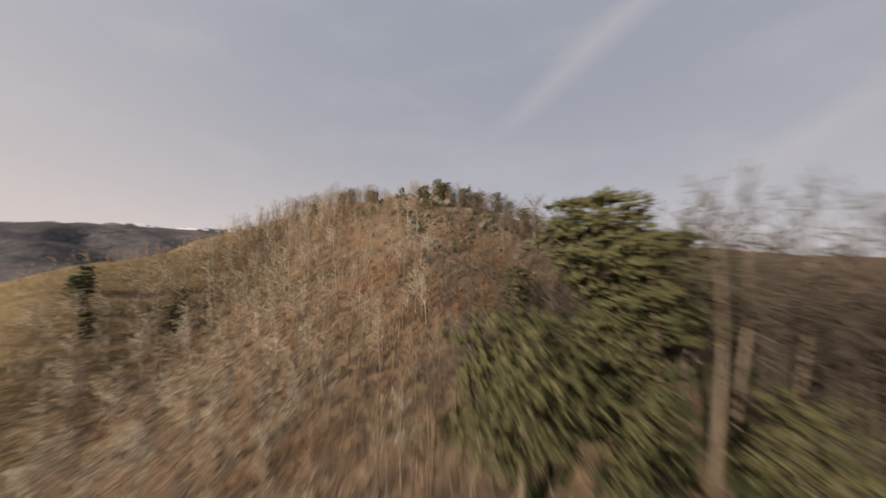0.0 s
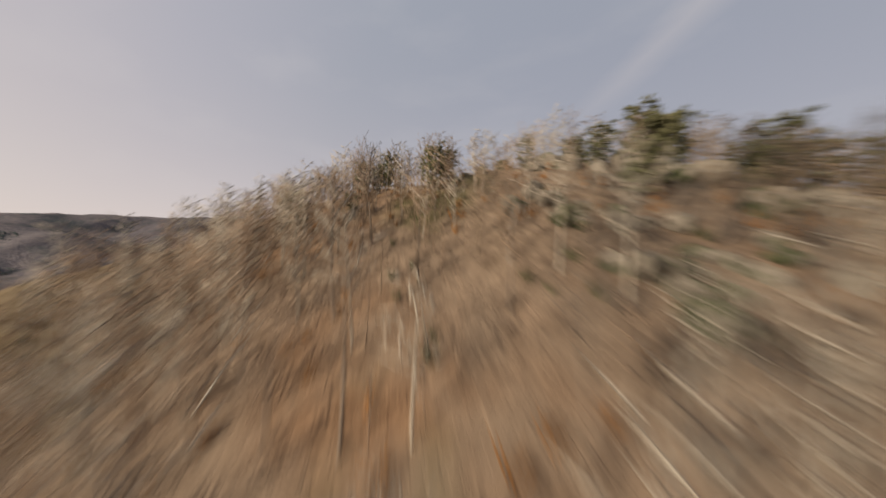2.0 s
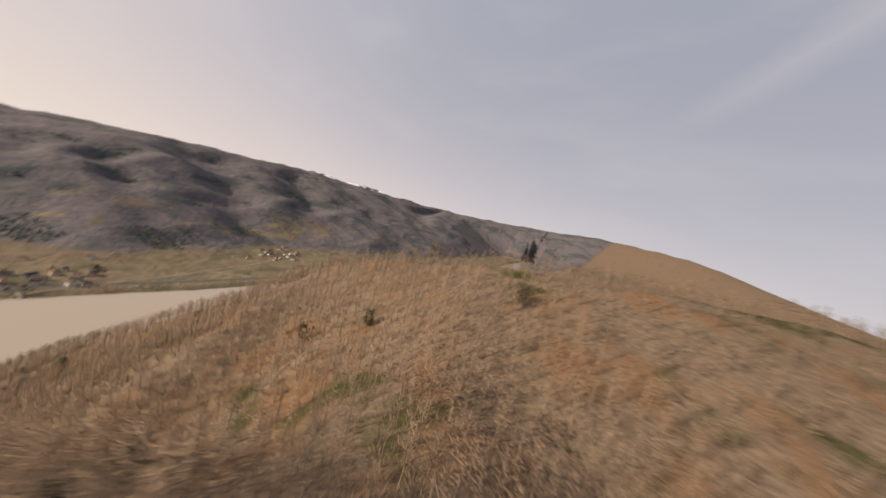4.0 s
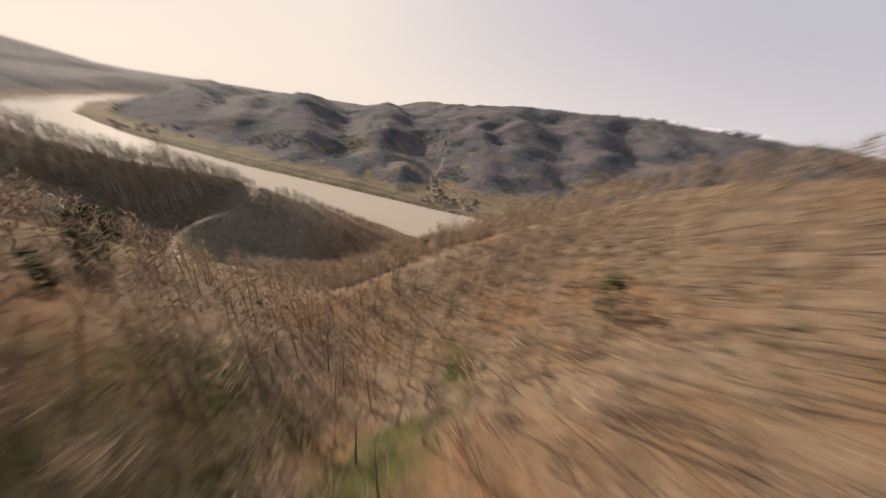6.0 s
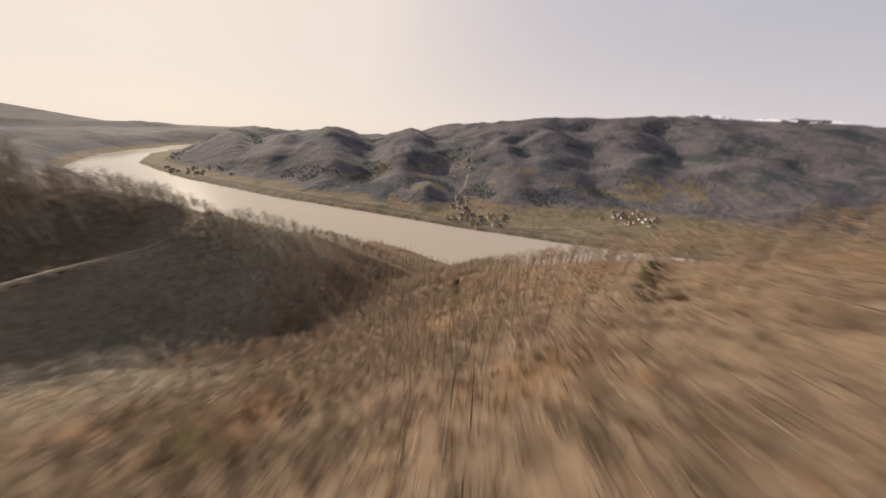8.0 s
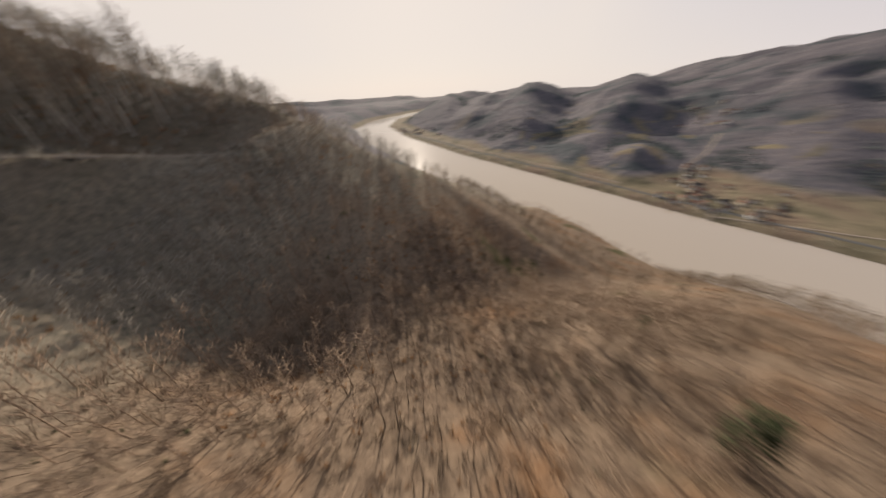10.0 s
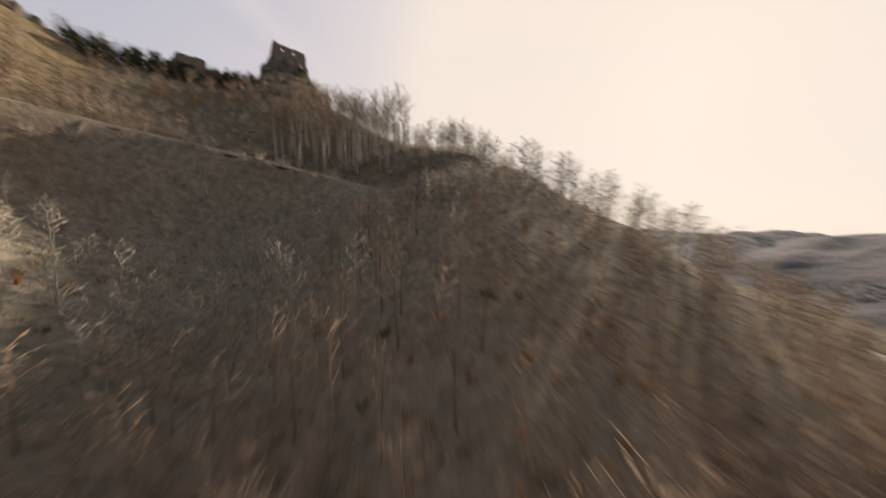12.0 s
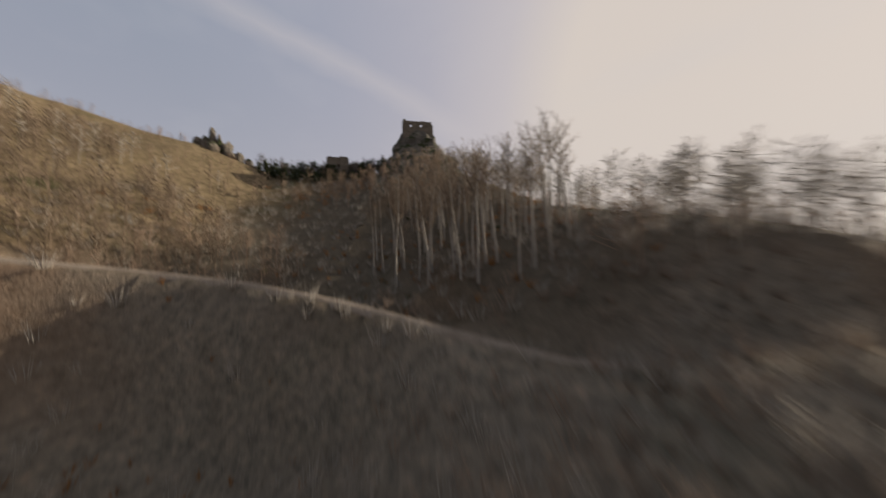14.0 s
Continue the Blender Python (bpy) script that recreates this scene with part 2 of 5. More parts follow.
    for name, lo, mid_c, hi, scale in (("rock", (0.06, 0.053, 0.042), (0.14, 0.122, 0.097), (0.245, 0.216, 0.174), 0.5), ("rock_dark", (0.045, 0.044, 0.038), (0.109, 0.099, 0.083), (0.192, 0.173, 0.141), 0.35),
                                       ("masonry", (0.109, 0.093, 0.074), (0.192, 0.166, 0.131), (0.269, 0.237, 0.186), 0.7), ("track", (0.15, 0.12, 0.092), (0.235, 0.196, 0.152), (0.32, 0.27, 0.213), 0.5),
                                       ("asphalt", (0.064, 0.064, 0.064), (0.096, 0.096, 0.093), (0.128, 0.122, 0.115), 0.1), ("shingle", (0.032, 0.029, 0.027), (0.058, 0.051, 0.048), (0.09, 0.08, 0.07), 1.5),
                                       ("tile_red", (0.1, 0.056, 0.043), (0.14, 0.077, 0.058), (0.18, 0.105, 0.08), 1.2), ("tile_brown", (0.07, 0.045, 0.035), (0.109, 0.074, 0.058), (0.154, 0.109, 0.083), 1.2),
                                       ("plaster", (0.43, 0.415, 0.39), (0.52, 0.505, 0.478), (0.57, 0.555, 0.525), 0.4), ("plaster_warm", (0.36, 0.32, 0.26), (0.44, 0.395, 0.33), (0.5, 0.455, 0.385), 0.4),
                                       ("plaster_grey", (0.255, 0.246, 0.23), (0.34, 0.327, 0.306), (0.425, 0.408, 0.383), 0.4), ("dark_pane", (0.017, 0.019, 0.022), (0.025, 0.027, 0.031), (0.034, 0.037, 0.043), 0.4)):
        m, nt, b = material(name, 0.25 if name == "dark_pane" else 0.9)
        if name == "dark_pane":
            b.inputs["Specular IOR Level"].default_value = 0.5
        p = place(nt)
        big, small = noise_node(nt, scale, 6, 0.65, p, 0.4), noise_node(nt, scale * 9, 5, 0.7, p)
        col = ramp(nt, maths(nt, "ADD", maths(nt, "MULTIPLY", big, 0.6), maths(nt, "MULTIPLY", small, 0.4)), [(0.3, lo), (0.5, mid_c), (0.7, hi)])
        if name in ("rock", "rock_dark"):
            moss = ramp(nt, noise_node(nt, 4.0, 4, 0.6, p), [(0.3, (0.019, 0.026, 0.012)), (0.7, (0.058, 0.064, 0.029))])
            col = mix(nt, steps(nt, noise_node(nt, 0.45, 5, 0.65, p), 0.50, 0.60), col, moss)
        if name == "masonry":
            br = nt.nodes.new("ShaderNodeTexBrick")
            br.inputs["Scale"].default_value = 1.6
            br.inputs["Mortar Size"].default_value = 0.03
            for key, v in (("Color1", (1, 1, 1, 1)), ("Color2", (0.72, 0.7, 0.68, 1)), ("Mortar", (0.6, 0.58, 0.55, 1))):
                br.inputs[key].default_value = v
            sw = nt.nodes.new("ShaderNodeSeparateXYZ")
            cb = nt.nodes.new("ShaderNodeCombineXYZ")
            nt.links.new(p, sw.inputs[0])
            nt.links.new(maths(nt, "ADD", sw.outputs["X"], sw.outputs["Y"]), cb.inputs["X"])
            nt.links.new(sw.outputs["Z"], cb.inputs["Y"])
            nt.links.new(cb.outputs[0], br.inputs["Vector"])
            col = mix(nt, 0.8, col, br.outputs["Color"], "MULTIPLY")
        nt.links.new(col, b.inputs["Base Color"])
        bump(nt, b, maths(nt, "ADD", maths(nt, "MULTIPLY", big, 0.6 / scale), maths(nt, "MULTIPLY", small, 0.08 / scale)), 0.7, 0.35)


make_materials()


# ---- the lie of the land ----
def hash2(ix, iy):
    h = (ix.astype(np.int64) * 374761393 + iy.astype(np.int64) * 668265263) & 0x7FFFFFFF
    h = ((h ^ (h >> 13)) * 1274126177) & 0x7FFFFFFF
    return ((h ^ (h >> 16)) & 0xFFFF) / 65535.0


def value_noise(x, y):
    ix, iy = np.floor(x), np.floor(y)
    fx, fy = x - ix, y - iy
    fx, fy = fx * fx * (3 - 2 * fx), fy * fy * (3 - 2 * fy)
    v00, v10 = hash2(ix, iy), hash2(ix + 1, iy)
    v01, v11 = hash2(ix, iy + 1), hash2(ix + 1, iy + 1)
    return (v00 * (1 - fx) + v10 * fx) * (1 - fy) + (v01 * (1 - fx) + v11 * fx) * fy - 0.5


def fbm(x, y, size, octaves=4):
    v, amp = 0.0, 1.0
    for o in range(octaves):
        v = v + amp * value_noise(x / size + 17.3 * o, y / size - 9.1 * o)
        size, amp = size / 2.03, amp * 0.5
    return v


def along(x, y, line):
    """Distance to a polyline, the polyline's height where it is nearest, and the side (+1: to the left of its way)."""
    best = np.full(x.shape, 1e18)
    height, side = np.zeros(x.shape), np.ones(x.shape)
    for (x0, y0, z0), (x1, y1, z1) in zip(line, line[1:]):
        dx, dy = x1 - x0, y1 - y0
        u = np.clip(((x - x0) * dx + (y - y0) * dy) / (dx * dx + dy * dy), 0, 1)
        ex, ey = x - x0 - u * dx, y - y0 - u * dy
        d = ex * ex + ey * ey
        near = d < best
        best = np.where(near, d, best)
        height = np.where(near, z0 + u * (z1 - z0), height)
        side = np.where(near, np.sign(dx * (y - y0) - dy * (x - x0)), side)
    return np.sqrt(best), height, side


def smooth_max(a, b, k):
    h = np.clip(0.5 + 0.5 * (a - b) / k, 0, 1)
    return b + (a - b) * h + k * h * (1 - h)


RIVER = [(-380, 4200, 0), (-420, 2600, 0), (-520, 1500, 0), (-600, 900, 0), (-672, 400, 0), (-740, 100, 0), (-812, -150, 0),
         (-922, -570, 0), (-1115, -1120, 0), (-1400, -1680, 0), (-1800, -2050, 0), (-2600, -2300, 0), (-4600, -2500, 0)]
HALF = 122.0
# crest lines of the near side: x, y, ground height; then the flank's slope by the crest, how far it reaches, the slope below, the crest's roundness
NEAR_RIDGES = [
    ([(160, 60, 240), (60, 86, 284), (22, 86, 298), (12, 86, 301), (0, 85, 303.5), (-10, 83, 303.5), (-23, 85, 301.5), (-38, 88, 301.5), (-52, 82, 296), (-62, 70, 290)], 0.7, 34, 0.95, 5),
    ([(-32, 87, 290), (-36, 115, 281), (-46, 150, 281), (-56, 190, 294)], 0.45, 15, 0.70, 8),
    ([(-50, 84, 287), (-58, 62, 287), (-66, 45, 285), (-77, 35, 280), (-86, 26, 277), (-101, 12, 266), (-112, 3, 265), (-124, -8, 267), (-138, -18, 270), (-150, -18, 263)], 0.68, 42, 0.85, 3),
    ([(-150, -18, 268), (-165, -9, 259.5), (-180, 3, 249), (-193, 15, 243), (-203, 30, 237.5), (-211, 43, 231.5), (-224, 49, 224), (-242, 51, 213.5), (-262, 46, 203.5), (-284, 36, 194), (-310, 20, 182), (-357, -5, 156), (-415, -22, 116), (-480, -40, 74), (-600, -60, 0)], 0.5, 16, 0.55, 4),
    ([(120, 260, 292), (60, 230, 306), (-5, 200, 304), (-56, 190, 297.5), (-92, 188, 288), (-106, 183, 285), (-118, 177, 279.5), (-145, 172, 261), (-168, 166, 246), (-185, 160, 236),
      (-207, 152, 222), (-300, 152, 172), (-450, 160, 86), (-610, 170, 0)], 0.42, 40, 0.48, 8),
    ([(-140, 116, 236), (-165, 108, 222), (-184, 98, 209), (-197, 84, 203), (-260, 64, 180), (-368, 28, 148), (-435, 22, 124), (-520, 30, 72), (-600, 40, 0)], 0.25, 40, 0.35, 10),
    ([(80, -200, 250), (40, -90, 260), (18, 0, 271), (8, 45, 277), (-6, 80, 289)], 0.25, 25, 0.45, 12),
]
FAR_SPURS = [
    ([(300, 500, 290), (0, 470, 275), (-250, 430, 175), (-560, 420, 0)], 0.45),
    ([(200, -400, 265), (-150, -420, 205), (-420, -450, 85), (-660, -460, 0)], 0.45),
    ([(0, -900, 240), (-350, -980, 160), (-640, -1020, 70), (-900, -1040, 0)], 0.42),
    ([(-100, -1700, 220), (-600, -1750, 140), (-900, -1700, 80), (-1200, -1640, 0)], 0.42),
    ([(-200, -3000, 150), (-900, -2900, 140), (-1500, -2650, 120), (-2100, -2700, 100)], 0.30),
    ([(300, -4300, 150), (-1800, -4300, 140), (-3800, -3900, 130)], 0.25),
    ([(-4700, -3300, 130), (-3600, -3000, 110), (-2700, -2700, 90)], 0.25),
    ([(-1900, 4100, 470), (-1200, 5000, 530), (-400, 5450, 580), (500, 5400, 660), (1600, 5000, 620)], 0.26),
    ([(6000, -9500, 200), (-3000, -9800, 250), (-9000, -8500, 300), (-12500, -6500, 280)], 0.10),
    ([(260, -500, 235), (330, 100, 245), (420, 400, 270), (500, 900, 285)], 0.30),
    ([(900, -900, 265), (1100, 200, 275), (1000, 1200, 290)], 0.20),
]
FAR_RIDGES = [
    ([(-4300, -1700, 150), (-3000, -1500, 170), (-2100, -1500, 185), (-1680, -1270, 192), (-1500, -1180, 140), (-1330, -1060, 20)], 0.40, 40),
    ([(-2500, -1100, 200), (-1900, -950, 196), (-1560, -830, 130), (-1240, -720, 10)], 0.38, 45),
    ([(-2900, -1000, 200), (-1980, -720, 228), (-1700, -600, 185), (-1400, -470, 110), (-1080, -400, 5)], 0.38, 40),
    ([(-2900, -350, 250), (-2130, -220, 236), (-1800, -150, 190), (-1450, -120, 110), (-1000, -140, 5)], 0.38, 35),
    ([(-1230, 10, 66), (-1120, 15, 62), (-1040, 20, 22)], 0.45, 20),
    ([(-4300, 0, 330), (-2900, 250, 320), (-2350, 330, 285), (-1900, 420, 225), (-1500, 420, 135), (-1080, 360, 8)], 0.30, 70),
    ([(-2900, 250, 320), (-2500, 760, 380), (-2000, 720, 290), (-1500, 600, 145), (-1150, 560, 12)], 0.30, 90),
    ([(-2500, 760, 380), (-2550, 1300, 422), (-2000, 1180, 310), (-1500, 1000, 150), (-1200, 940, 12)], 0.27, 90),
    ([(-2550, 1300, 422), (-2700, 2100, 474), (-2100, 1750, 340), (-1550, 1400, 150), (-1130, 1200, 10)], 0.27, 90),
    ([(-2700, 2100, 474), (-2600, 3000, 486), (-2000, 2300, 330), (-1450, 1800, 130), (-1000, 1600, 10)], 0.27, 90),
    ([(-2600, 3000, 486), (-1900, 4100, 470), (-1500, 2900, 290), (-1000, 2300, 60)], 0.30, 90),
    ([(-1900, 4100, 470), (-1200, 5000, 530), (-400, 5450, 580), (500, 5400, 660), (1600, 5000, 620)], 0.26, 90),
    ([(-3900, 900, 420), (-2700, 2100, 474), (-2600, 3000, 486)], 0.25, 90),
]
# forest road over the shady flank of the castle spur
ROAD = [(-117.5, 88, 240.3), (-118.5, 82, 240.9), (-122, 74, 241.5), (-127, 67, 242), (-136, 57, 239), (-146, 49, 237), (-157, 44, 235.2), (-168, 40.5, 233), (-179, 38, 230.5), (-188, 36.5, 228.8), (-197, 36, 229), (-206, 35, 230.5), (-214, 31, 230)]


def lie(x, y):
    """Height of the ground at x, y (arrays)."""
    x, y = np.asarray(x, float), np.asarray(y, float)
    d, _, side = along(x, y, RIVER)
    west = side < 0
    out = d - HALF - 6 * fbm(x, y, 90, 3)
    fine = 1.0 * fbm(x, y, 22, 4)
    mid = fbm(x, y, 160, 4)
    near = np.minimum(0.44 * np.maximum(out - 22, 0), 160 - 95 * np.clip((-800 - y) / 900, 0, 1) - 0.02 * np.clip(out - 1500, 0, 5000)) + 4
    for line, slope in FAR_SPURS:
        dd, z, _ = along(x, y, line)
        near = smooth_max(z - slope * (np.sqrt(dd * dd + 900) - 30) + 16 * mid, near, 30)
    for line, slope, reach, below, r in NEAR_RIDGES:
        dd, z, _ = along(x, y, line)
        e = np.sqrt(dd * dd + r * r) - r
        drop = slope * np.minimum(e, reach) + below * np.maximum(e - reach, 0) + 0.25 * np.maximum(e - 90, 0)
        near = smooth_max(z - drop + 2.5 * fbm(x, y, 45, 3), near, 5)
    foot = 35 + 150 * np.clip((y - 20) / 150, 0, 1) + 130 * np.clip((y - 300) / 500, 0, 1) + 90 * np.clip((-900 - y) / 150, 0, 1)
    far = 5 + 3 * np.clip(out / 60, 0, 1) + np.minimum(0.08 * np.maximum(out - foot, 0), 95) + 18 * np.clip((out - foot) / 300, 0, 1) * mid
    ridged = 0.4 - np.abs(fbm(x + 0.3 * y, y, 460, 3))
    for line, slope, r in FAR_RIDGES:
        dd, z, _ = along(x, y, line)
        grow = np.clip(z / 160, 0.1, 1)
        far = smooth_max(z - slope * (np.sqrt(dd * dd + r * r) - r) + grow * (64 * (ridged - 0.27) + 30 * (0.25 - np.abs(fbm(x + 0.4 * y, y - 0.2 * x, 210, 2)))), far, 26)
    cap = 8 + 0.5 * np.maximum(out - 0.85 * foot, 0) + np.clip(y - 4000, 0, 700)
    far = np.minimum(far, cap)
    land = np.where(west, far, near) + fine
    dd, z, _ = along(x, y, ROAD)
    cut = np.clip((4.6 - dd) / 3.2, 0, 1)
    cut = np.where((x < -80) & (x > -262) & (y < 96) & (y > -40), cut * cut * (3 - 2 * cut), 0)
    land = land * (1 - cut) + z * cut
    bank = np.clip(out / 9, -1, 1)
    return np.where(out < 9, -3 + 6.0 * (bank + 1) * 0.5 + np.where(bank > 0, 1, 0) * np.minimum(land - 3, 4) * bank, land)


def graded(spans):
    """Coordinates from (end, step) spans."""
    v = [spans[0][0]]
    for end, step in spans[1:]:
        n = max(1, round((end - v[-1]) / step))
        v += list(v[-1] + (end - v[-1]) * (i + 1) / n for i in range(n))
    return np.array(v)


def mesh_object(name, verts, faces, mat, parent=None, smooth=False):
    me = bpy.data.meshes.new(name)
    verts = np.asarray(verts, np.float32)
    faces = np.asarray(faces, np.int32)
    k = faces.shape[1]
    me.vertices.add(len(verts))
    me.vertices.foreach_set("co", verts.ravel())
    me.loops.add(faces.size)
    me.loops.foreach_set("vertex_index", faces.ravel())
    me.polygons.add(len(faces))
    me.polygons.foreach_set("loop_start", np.arange(0, faces.size, k, dtype=np.int32))
    if smooth:
        me.polygons.foreach_set("use_smooth", np.ones(len(faces), bool))
    me.update(calc_edges=True)
    me.materials.append(mat)
    ob = new(name, me)
    if parent:
        ob.parent = parent
    return ob


GX = graded([(-14000, 0), (-4900, 650), (-3000, 95), (-2000, 40), (-1000, 22), (-520, 14), (-300, 6), (60, 2.4), (200, 8), (700, 50), (2500, 300), (9000, 900)])
GY = graded([(-15000, 0), (-4700, 650), (-2000, 110), (-900, 45), (-260, 20), (-60, 7), (215, 2.4), (420, 9), (1000, 26), (2000, 36), (3200, 60), (6500, 160), (12000, 900)])


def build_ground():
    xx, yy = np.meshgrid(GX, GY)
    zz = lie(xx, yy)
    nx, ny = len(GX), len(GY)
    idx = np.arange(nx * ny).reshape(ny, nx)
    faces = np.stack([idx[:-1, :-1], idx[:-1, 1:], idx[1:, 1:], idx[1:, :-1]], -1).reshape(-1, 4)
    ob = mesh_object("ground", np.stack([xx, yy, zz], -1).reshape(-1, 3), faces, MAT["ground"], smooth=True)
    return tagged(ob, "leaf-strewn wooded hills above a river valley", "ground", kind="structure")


def build_water():
    xx, yy = np.meshgrid(graded([(-4900, 0), (-300, 200)]), graded([(-4700, 0), (4900, 200)]))
    nx, ny = xx.shape[1], xx.shape[0]
    idx = np.arange(nx * ny).reshape(ny, nx)
    faces = np.stack([idx[:-1, :-1], idx[:-1, 1:], idx[1:, 1:], idx[1:, :-1]], -1).reshape(-1, 4)
    ob = mesh_object("river_water", np.stack([xx, yy, 0 * xx], -1).reshape(-1, 3), faces, MAT["water"])
    return tagged(ob, "calm wide river reflecting a pale bright sky", "river", kind="structure")


# ---- trees ----
rng = np.random.default_rng(7)


def spike(v, f, p, q, r0, r1, sides=3):
    """Adds a tapered rod from p to q to the lists v, f (triangles); pointed where r1 is 0."""
    p, q = np.asarray(p, float), np.asarray(q, float)
    d = q - p
    d = d / (np.linalg.norm(d) + 1e-9)
    u = np.cross(d, (0.3, 0.9, 0.2) if abs(d[1]) < 0.8 else (1, 0.1, 0))
    u /= np.linalg.norm(u)
    w = np.cross(d, u)
    n = len(v)
    ang = [2 * math.pi * i / sides for i in range(sides)]
    for a in ang:
        v.append(p + r0 * (math.cos(a) * u + math.sin(a) * w))
    if r1 <= 0:
        v.append(q)
        for i in range(sides):
            f.append((n + i, n + (i + 1) % sides, n + sides))
    else:
        for a in ang:
            v.append(q + r1 * (math.cos(a) * u + math.sin(a) * w))
        for i in range(sides):
            j = (i + 1) % sides
            f.append((n + i, n + j, n + sides + j))
            f.append((n + i, n + sides + j, n + sides + i))


def bare_tree_parts(seed, height, limbs=11, twigs=9, fine=5, start=0.38, stout=0.0115):
    """A leafless broadleaf tree: trunk (v, f), crown (v, f)."""
    r = np.random.default_rng(seed)
    trunk, boughs = ([], []), ([], [])
    spray = boughs
    rad = height * stout
    pts = [np.zeros(3)]
    lean = r.normal(0, 0.035, 2)
    segs = 6
    for i in range(segs):
        lean = lean + r.normal(0, 0.03, 2)
        pts.append(pts[-1] + np.array([lean[0], lean[1], 1.0]) * height * 0.94 / segs)
    pts[0] = pts[0] + np.array((0, 0, -0.8))
    for i in range(segs):
        k0, k1 = 1 - i / segs, 1 - (i + 1) / segs
        spike(*trunk, pts[i], pts[i + 1], rad * (0.12 + 0.88 * k0) * (1.35 if i == 0 else 1), rad * (0.12 + 0.88 * k1), 6)

    def up(h):
        i = min(int(h * segs), segs - 1)
        return pts[i] + (pts[i + 1] - pts[i]) * (h * segs - i)

    for i in range(limbs):
        h = start + (0.97 - start) * (i + r.random()) / limbs
        base = up(h)
        yaw = i * 2.4 + r.normal(0, 0.4)
        rise = r.uniform(0.5, 1.0) + 0.5 * h
        reach = height * r.uniform(0.2, 0.34) * (1.25 - 0.75 * h)
        d = np.array((math.cos(yaw), math.sin(yaw), rise))
        d /= np.linalg.norm(d)
        m = base + d * reach * 0.5
        d2 = d + r.normal(0, 0.16, 3) + np.array((0, 0, 0.25))
        d2 /= np.linalg.norm(d2)
        tip = m + d2 * reach * 0.62
        r0 = rad * 0.42 * (1.15 - h * 0.75)
        spike(*boughs, base, m, r0, r0 * 0.6, 4)
        spike(*boughs, m, tip, r0 * 0.6, r0 * 0.15, 3)
        for j in range(twigs):
            k = 0.2 + 0.8 * (j + r.random()) / twigs
            q = base + (m - base) * k * 2 if k < 0.5 else m + (tip - m) * (k - 0.5) * 2
            t = d2 + r.normal(0, 0.55, 3) + np.array((0, 0, 0.3))
            t /= np.linalg.norm(t)
            ln = reach * r.uniform(0.25, 0.5)
            spike(*boughs, q, q + t * ln, max(r0 * 0.24, 0.02), 0.0, 3)
            for s in range(fine):
                qq = q + t * ln * r.uniform(0.25, 1.0)
                tt = t + r.normal(0, 0.6, 3) + np.array((0, 0, 0.2))
                tt /= np.linalg.norm(tt)
                spike(*spray, qq, qq + tt * ln * r.uniform(0.35, 0.75), 0.024, 0.0, 3)
    return trunk, boughs


def light_tree(seed, height, twigs=26, sprig=2, thick=0.04, start=0.36):
    """A cheap leafless tree for the joined woods: one list of triangles."""
    r = np.random.default_rng(seed)
    v, f = [], []
    rad = height * 0.0095
    lean = r.normal(0, 0.04, 2)
    top = np.array((lean[0] * height, lean[1] * height, height * 0.93))
    spike(v, f, (0, 0, -0.8), top * 0.55, rad * 1.2, rad * 0.6, 4)
    spike(v, f, top * 0.55, top, rad * 0.6, 0, 3)
    for i in range(twigs):
        h = start + (0.97 - start) * (i + r.random()) / twigs
        b = top * h
        yaw = i * 2.4 + r.normal(0, 0.5)
        d = np.array((math.cos(yaw), math.sin(yaw), r.uniform(0.35, 1.0)))
        d /= np.linalg.norm(d)
        full = math.sin(math.pi * min(1.0, 0.16 + 0.84 * (h - start) / (1 - start)) ** 0.8)
        reach = height * r.uniform(0.16, 0.27) * (0.35 + 0.65 * full)
        q = b + d * reach
        spike(v, f, b, q, max(rad * 0.34 * (1.2 - 0.8 * h), thick), 0.0, 3)
        for s in range(sprig):
            t = d + r.normal(0, 0.6, 3) + np.array((0, 0, 0.3))
            t /= np.linalg.norm(t)
            o = b + d * reach * r.uniform(0.3, 1.0)
            spike(v, f, o, o + t * reach * r.uniform(0.45, 0.85), thick, 0.0, 3)
    return np.array(v, np.float32), np.array(f, np.int32)


def scatter(x0, x1, y0, y1, step, seed):
    """Jittered points over a rectangle."""
    r = np.random.default_rng(seed)
    gx, gy = np.meshgrid(np.arange(x0, x1, step), np.arange(y0, y1, step))
    gx = gx + r.uniform(-0.48, 0.48, gx.shape) * step
    gy = gy + r.uniform(-0.48, 0.48, gy.shape) * step
    return gx.ravel(), gy.ravel()


